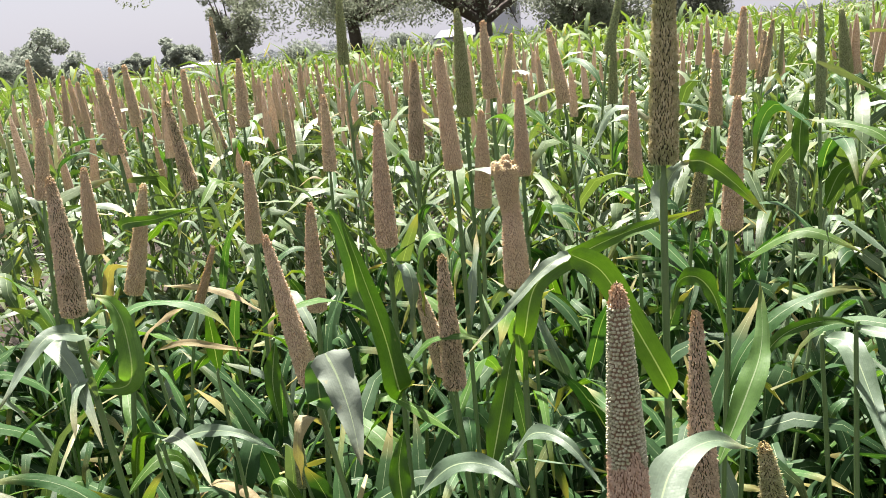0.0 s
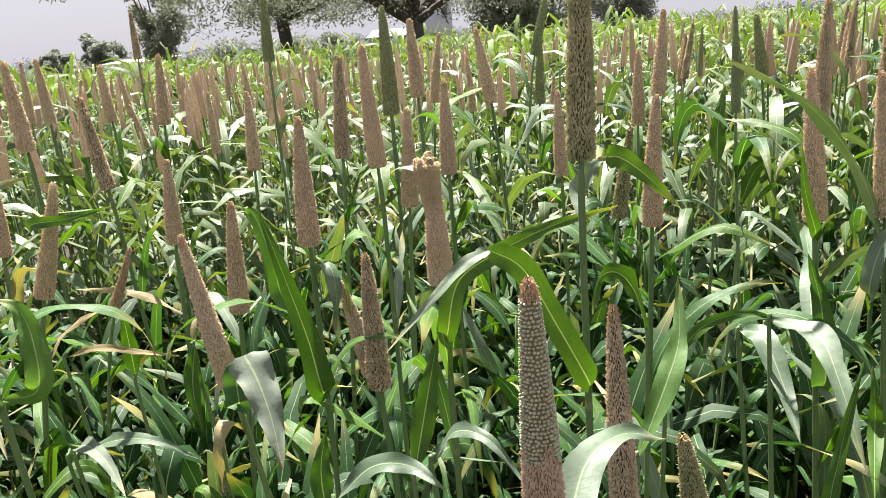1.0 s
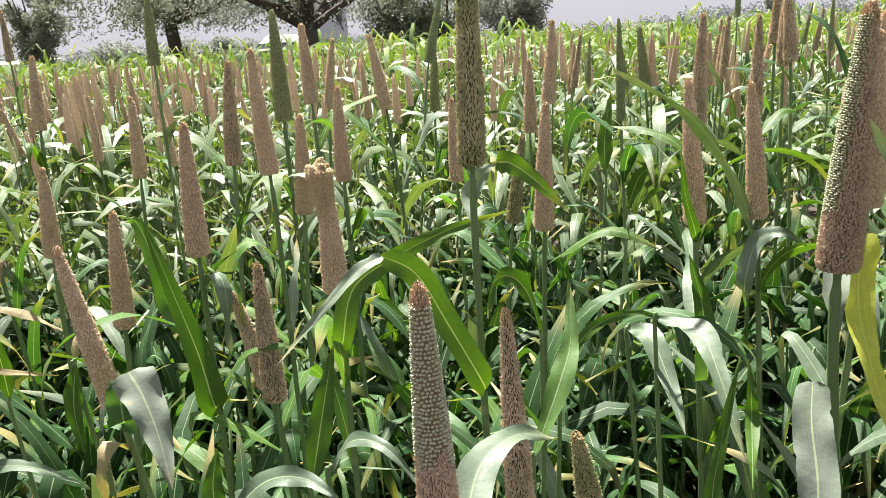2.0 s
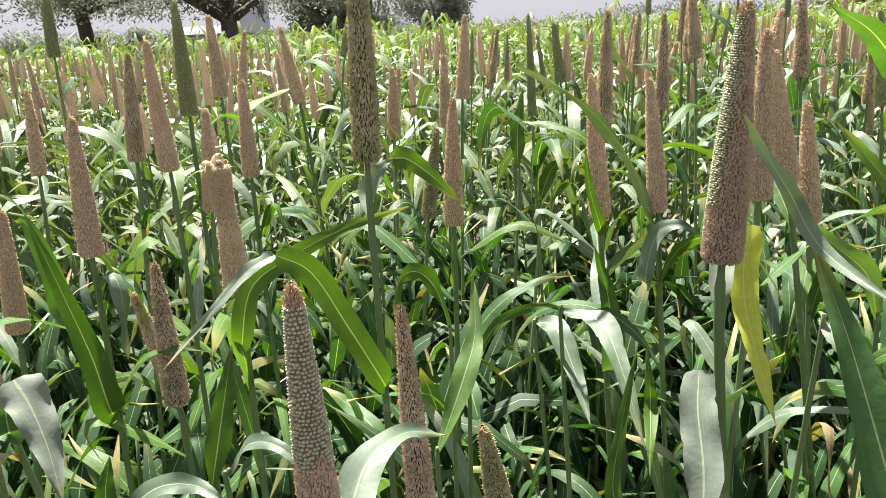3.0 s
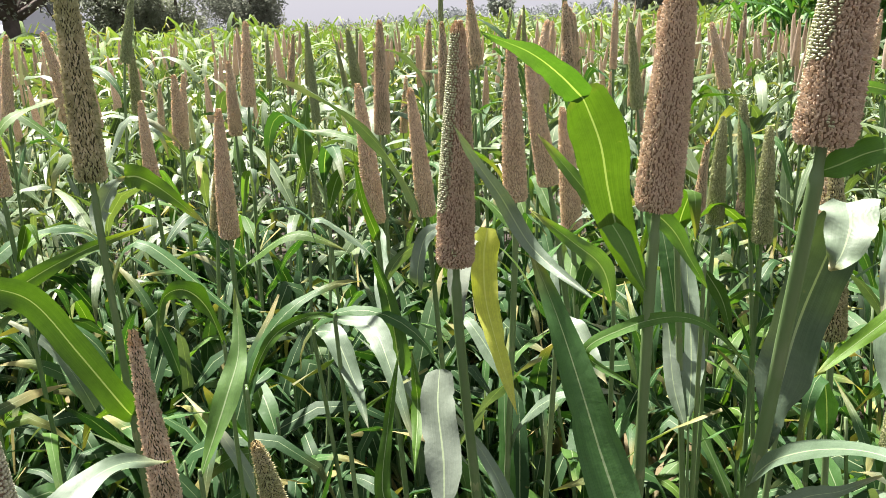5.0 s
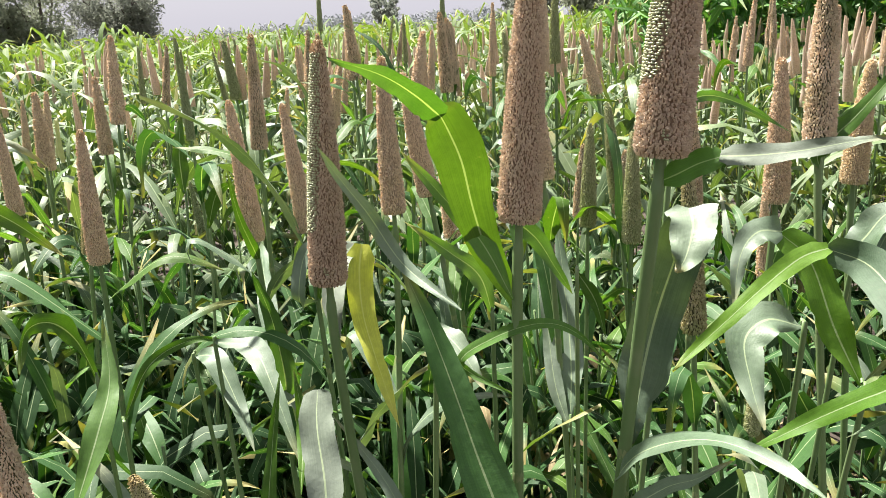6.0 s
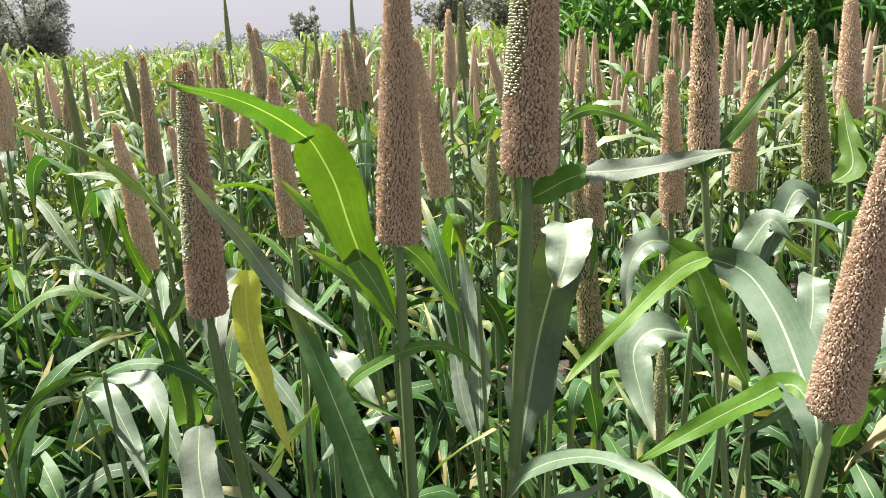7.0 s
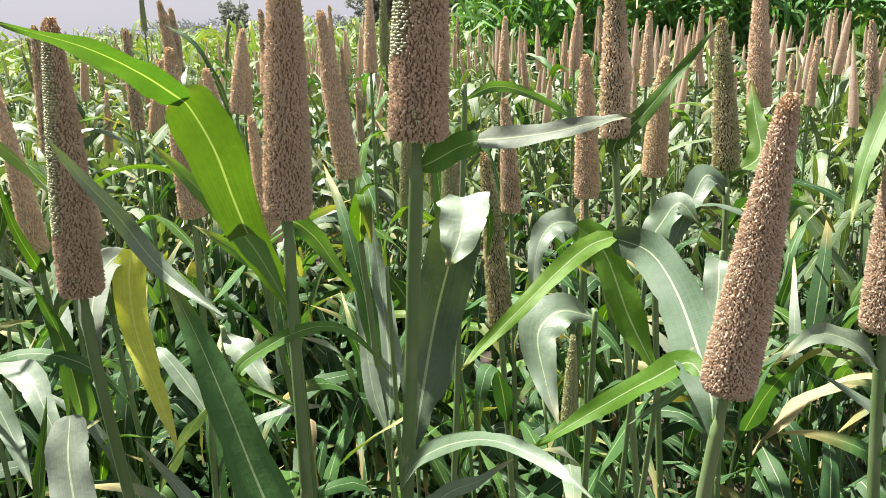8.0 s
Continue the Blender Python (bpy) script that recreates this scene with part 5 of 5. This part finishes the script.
def crown_mesh(rng, blobs, count, size, mat):
    """Many small leaf sprays scattered in loose clumps."""
    n = count
    cen = np.array([b[:3] for b in blobs])
    rad = np.array([b[3] for b in blobs])
    g = np.random.default_rng(rng.randrange(10 ** 6))
    w = rad ** 2
    k = g.choice(len(blobs), n, p=w / w.sum())
    dirs = g.normal(0, 1, (n, 3))
    dirs /= np.linalg.norm(dirs, axis=1)[:, None]
    rr_ = rad[k] * g.random(n) ** 0.4
    pos = cen[k] + dirs * rr_[:, None] * np.array([1, 1, 0.8])
    a = g.normal(0, 1, (n, 3))
    a /= np.linalg.norm(a, axis=1)[:, None]
    b = np.cross(a, g.normal(0, 1, (n, 3)))
    b /= np.linalg.norm(b, axis=1)[:, None]
    sz = size * g.uniform(0.5, 1.3, n)
    V = np.empty((n, 4, 3))
    V[:, 0] = pos - a * sz[:, None]
    V[:, 1] = pos + b * (sz * 0.35)[:, None]
    V[:, 2] = pos + a * sz[:, None]
    V[:, 3] = pos - b * (sz * 0.35)[:, None] + np.cross(a, b) * (sz * 0.2)[:, None]
    F = (np.arange(n)[:, None] * 4 + np.arange(4)[None])
    return mesh_from("crown", V.reshape(-1, 3), F, [mat], smooth=False)


def tree(az, d, height, radius, trunk_h, trunk_r, mat, count, label, size=0.16, spread=1.0, seed=1, low=0.4):
    rng = random.Random(seed)
    x, y = at_az(az, d)
    t = empty("tree", x, y)
    tagged(t, label, "tree")
    top = Vector((rng.uniform(-.3, .3), rng.uniform(-.3, .3), trunk_h))
    v, f = tube(smooth_line([(0, 0, -0.1), (rng.uniform(-.15, .15), 0, trunk_h * 0.5), top], 8), (trunk_r, trunk_r * 0.75), 10)
    child("trunk", mesh_from("trunk", v, f, [BARK]), t)
    blobs = []
    for i in range(13):
        a = i * 2.4 + rng.uniform(-.4, .4)
        reach = radius * rng.uniform(0.45, 0.95) * spread
        end = Vector((math.cos(a) * reach, math.sin(a) * reach, trunk_h + (height - trunk_h) * rng.uniform(0.15, 0.8)))
        midp = top.lerp(end, 0.5) + Vector((0, 0, 0.3 * rng.random() * radius * 0.3))
        v, f = tube(smooth_line([top - Vector((0, 0, 0.1)), midp, end], 7), (trunk_r * 0.42, trunk_r * 0.1), 6)
        limb = child("limb", mesh_from("limb", v, f, [BARK]), t)
        for j in range(4):
            u = 0.3 + 0.2 * j
            side = Vector((rng.uniform(-1, 1), rng.uniform(-1, 1), rng.uniform(-0.5, 0.7))) * radius * 0.3
            q = top.lerp(end, u)
            v, f = tube(smooth_line([q, q + side * 0.5 + Vector((0, 0, 0.08 * radius)), q + side], 5), (trunk_r * 0.16, trunk_r * 0.04), 5)
            child("twig", mesh_from("twig", v, f, [BARK]), limb)
        for j in range(7):
            u = 0.25 + 0.85 * j / 6
            q = top.lerp(end, u) + Vector((rng.uniform(-1, 1), rng.uniform(-1, 1), rng.uniform(-0.9, 0.9))) * radius * 0.22
            q.z = max(trunk_h * low + radius * 0.12, q.z - radius * 0.16 * u * u)
            blobs.append((q.x, q.y, q.z, radius * (rng.uniform(0.16, 0.30) if low < 0.3 else rng.uniform(0.08, 0.2))))
    child("crown", crown_mesh(rng, blobs, count, size, mat), t)
    return t


def house(az, d, w, depth, h, turn, wall, roof, label, slope=0.0, windows=()):
    x, y = at_az(az, d)
    ob = empty("farm_building", x, y, 0, turn)
    tagged(ob, label, "building")

    def box(name, x0, x1, y0, y1, z0, z1, mat, rise=0.0, lab=""):
        v = [(x0, y0, z0), (x1, y0, z0), (x1, y1, z0), (x0, y1, z0), (x0, y0, z1), (x1, y0, z1), (x1, y1, z1 + rise), (x0, y1, z1 + rise)]
        f = [(3, 2, 1, 0), (4, 5, 6, 7), (0, 1, 5, 4), (1, 2, 6, 5), (2, 3, 7, 6), (3, 0, 4, 7)]
        bm = bmesh.new()
        vs = [bm.verts.new(c) for c in v]
        for q in f:
            bm.faces.new([vs[c] for c in q])
        bmesh.ops.bevel(bm, geom=bm.edges[:], offset=0.02, segments=1, affect="EDGES")
        me = bpy.data.meshes.new(name)
        bm.to_mesh(me)
        bm.free()
        me.materials.append(mat)
        return child(name, me, ob, None, lab)

    box("wall", -w / 2, w / 2, 0, depth, -0.1, h, wall)
    v = 0.15
    r = box("roof", -w / 2 - v, w / 2 + v, -v, depth + v, 0, 0.14, roof, slope)
    r.location.z = h + 0.005
    for wx, wz, ww, wh in windows:
        pane = box("window", wx - ww / 2, wx + ww / 2, -0.03, 0.05, wz, wz + wh, DARKGLASS)
        box("window_sill", wx - ww / 2 - 0.08, wx + ww / 2 + 0.08, -0.12, -0.031, wz - 0.1, wz - 0.02, wall).parent = pane
    return ob


tree(-12.2, 32, 10.0, 7.4, 3.0, 0.30, CROWN, 30000, "wide spreading tree with dark trunk and thin foliage", 0.085, 1.0, 3, 0.85)
tree(-2.9, 29, 8.5, 4.2, 2.4, 0.40, CROWN_DARK, 4200, "half-bare old tree with a thick brown trunk", 0.08, 1.0, 8, 0.95)
tree(-35.4, 44, 5.4, 2.9, 1.0, 0.22, CROWN_HAZE, 60000, "hazy pale round-headed tree at the field's edge", 0.12, 0.8, 12, 0.2)
tree(-32.2, 70, 4.9, 3.0, 0.8, 0.2, CROWN_HAZE, 16000, "pale distant tree behind the field", 0.22, 0.9, 13, 0.2)
tree(-27.6, 74, 3.8, 1.7, 0.8, 0.2, CROWN_HAZE, 16000, "pale distant tree behind the field", 0.22, 0.9, 14, 0.2)
tree(-24.4, 78, 4.8, 2.3, 0.8, 0.2, CROWN_HAZE, 16000, "pale distant tree behind the field", 0.22, 0.8, 15, 0.2)
tree(-20.6, 52, 9.8, 2.2, 1.4, 0.2, CROWN, 16000, "slender green tree beside the white shed", 0.11, 0.8, 16, 0.2)
tree(3.2, 40, 8.0, 2.8, 1.0, 0.25, CROWN, 18000, "dense green tree behind the crop", 0.10, 0.8, 21, 0.15)
tree(6.2, 42, 7.4, 2.3, 1.0, 0.25, CROWN, 14000, "dense green tree behind the crop", 0.10, 0.8, 22, 0.15)
tree(11.4, 50, 7.6, 3.2, 1.0, 0.25, CROWN_DARK, 20000, "dark dense tree behind the crop", 0.12, 0.8, 23, 0.1)
tree(29.2, 95, 6.8, 2.4, 1.5, 0.2, CROWN_HAZE, 3000, "small hazy tree far across the fields", 0.25, 0.8, 24, 0.3)
tree(39.6, 55, 6.6, 2.6, 1.0, 0.25, CROWN_DARK, 6000, "dark rounded tree beyond the tall grass", 0.22, 0.8, 25, 0.15)
tree(43.6, 46, 6.0, 2.4, 1.0, 0.25, CROWN, 5000, "green tree beyond the tall grass", 0.2, 0.8, 26, 0.15)
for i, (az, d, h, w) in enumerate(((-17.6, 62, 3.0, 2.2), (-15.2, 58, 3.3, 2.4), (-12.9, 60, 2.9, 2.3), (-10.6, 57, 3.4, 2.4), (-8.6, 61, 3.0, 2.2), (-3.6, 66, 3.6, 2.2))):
    tree(az, d, h, w, 0.5, 0.12, CROWN_HAZE, 12000, "hazy grey-green bush in a hedge behind the trees", 0.13, 0.9, 40 + i, 0.1)
house(-1.6, 62, 2.6, 3.5, 9.5, 0, WALL, WALL, "tall narrow grey plastered building", 0, ((0.75, 3.4, 0.5, 0.8), (0.75, 6.2, 0.5, 0.8)))
house(-5.2, 58, 2.7, 5, 2.0, 0, WALL, SHEET, "low farm house with a grey sheet roof", 0.6, ((-0.4, 0.9, 0.7, 0.7),))
house(-22.6, 66, 4.6, 4, 1.75, 0, WHITE, WHITE, "low white shed at the field's edge", 0.25)


def far_woods():
    rng = random.Random(31)
    blobs = []
    for i in range(420):
        az = rng.uniform(-75, 110)
        x, y = at_az(az, rng.uniform(300, 420))
        h = rng.uniform(2.0, 6.5) * (0.6 if 12 < az < 20 else 1.0)
        blobs.append((x, y, h * 0.5, h * 0.9))
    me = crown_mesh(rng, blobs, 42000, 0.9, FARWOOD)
    tagged(new("distant_woods", me), "pale hazy line of distant woods", "woods", kind="stuff")


far_woods()


def tall_grass():
    T = []
    rng = random.Random(41)
    for _ in range(8):
        V, U, F, M = crop_template(rng, rng.uniform(2.3, 3.1), 12, 4, False, 2, 0.2, 1.8)
        M = np.where(M == 0, 4, M)
        T.append((V, U, F, M))
    P = []
    for _ in range(620):
        az, d = rng.uniform(45.5, 100), 8.6 + 3.4 * rng.random()
        d += max(0.0, (50 - az)) * 0.7
        x, y = at_az(az, d)
        P.append((x, y, 0, rng.uniform(0, 6.3), rng.uniform(0.75, 1.05), rng.randrange(8)))
    ob = crop_mass("fodder_grass", T, P, "stand of tall dark green fodder grass behind the millet")
    tagged(ob, category="tall grass")


tall_grass()


# ---- fallen leaves and weeds on the soil ----
def litter():
    rng = random.Random(61)
    V, U, F, M = [], [], [], []
    for _ in range(620):
        az, d = rng.uniform(-60, 100), math.sqrt(rng.uniform(0.6 ** 2, 4.2 ** 2))
        x, y = at_az(az, d)
        length = rng.uniform(0.10, 0.34)
        n = 5
        line = []
        turn = rng.uniform(0, 6.3)
        for i in range(n + 1):
            v = i / n
            line.append(Vector((x + math.cos(turn) * length * v, y + math.sin(turn) * length * v, 0.03 + 0.06 * rng.random() * math.sin(v * 3.1) + rng.uniform(0, 0.01))))
            turn += rng.uniform(-0.25, 0.25)
        nn = Vector((rng.uniform(-.5, .5), rng.uniform(-.5, .5), 1))
        bv, buv, bf = blade_arrays(line, rng.uniform(0.02, 0.045), nn, 2, rng.uniform(-0.3, 0.5), 0.15, rng.uniform(0, 6))
        o = len(V)
        V += bv
        U += buv
        F += [tuple(o + c for c in q) for q in bf]
    me = mesh_from("leaf_litter", V, F, [DRY], uvs=U)
    tagged(new("leaf_litter", me), "dry fallen millet leaves lying on the soil", "leaf litter", kind="stuff")


litter()


def weed(x, y, h, seed):
    rng = random.Random(seed)
    p = empty("weed", x, y, 0, rng.uniform(0, 360))
    tagged(p, "small bushy green weed growing between the stalks", "weed", "weeds on the soil")
    V, F = [], []
    for i in range(9):
        a = i * 2.4
        end = Vector((math.cos(a) * h * 0.45, math.sin(a) * h * 0.45, h * rng.uniform(0.55, 1.0)))
        v, f = tube(smooth_line([(0, 0, -0.01), end * 0.5 + Vector((0, 0, 0.04)), end], 5), (0.003, 0.001), 4)
        o = len(V)
        V += v
        F += [tuple(o + c for c in q) for q in f]
    child("stem", mesh_from("stem", V, F, [STALK]), p)
    blobs = []
    for i in range(22):
        a = rng.uniform(0, 6.3)
        r = h * 0.45 * rng.random() ** 0.5
        blobs.append((math.cos(a) * r, math.sin(a) * r, h * rng.uniform(0.35, 1.0), h * 0.16))
    child("foliage", crown_mesh(rng, blobs, 700, 0.011, WEED), p)


WEED = foliage("weed_leaves", (0.09, 0.17, 0.05), (0.26, 0.36, 0.16), 0.35)
for i, (az, d, h) in enumerate(((53, 1.55, 0.45), (58, 1.75, 0.4), (63, 1.5, 0.42), (49, 1.95, 0.4), (67, 1.85, 0.45), (35, 1.7, 0.35), (44, 1.5, 0.38), (56, 2.15, 0.42), (-22, 1.5, 0.3), (-30, 1.65, 0.35), (-12, 1.6, 0.3), (8, 1.75, 0.3))):
    weed(*at_az(az, d), h, 300 + i)
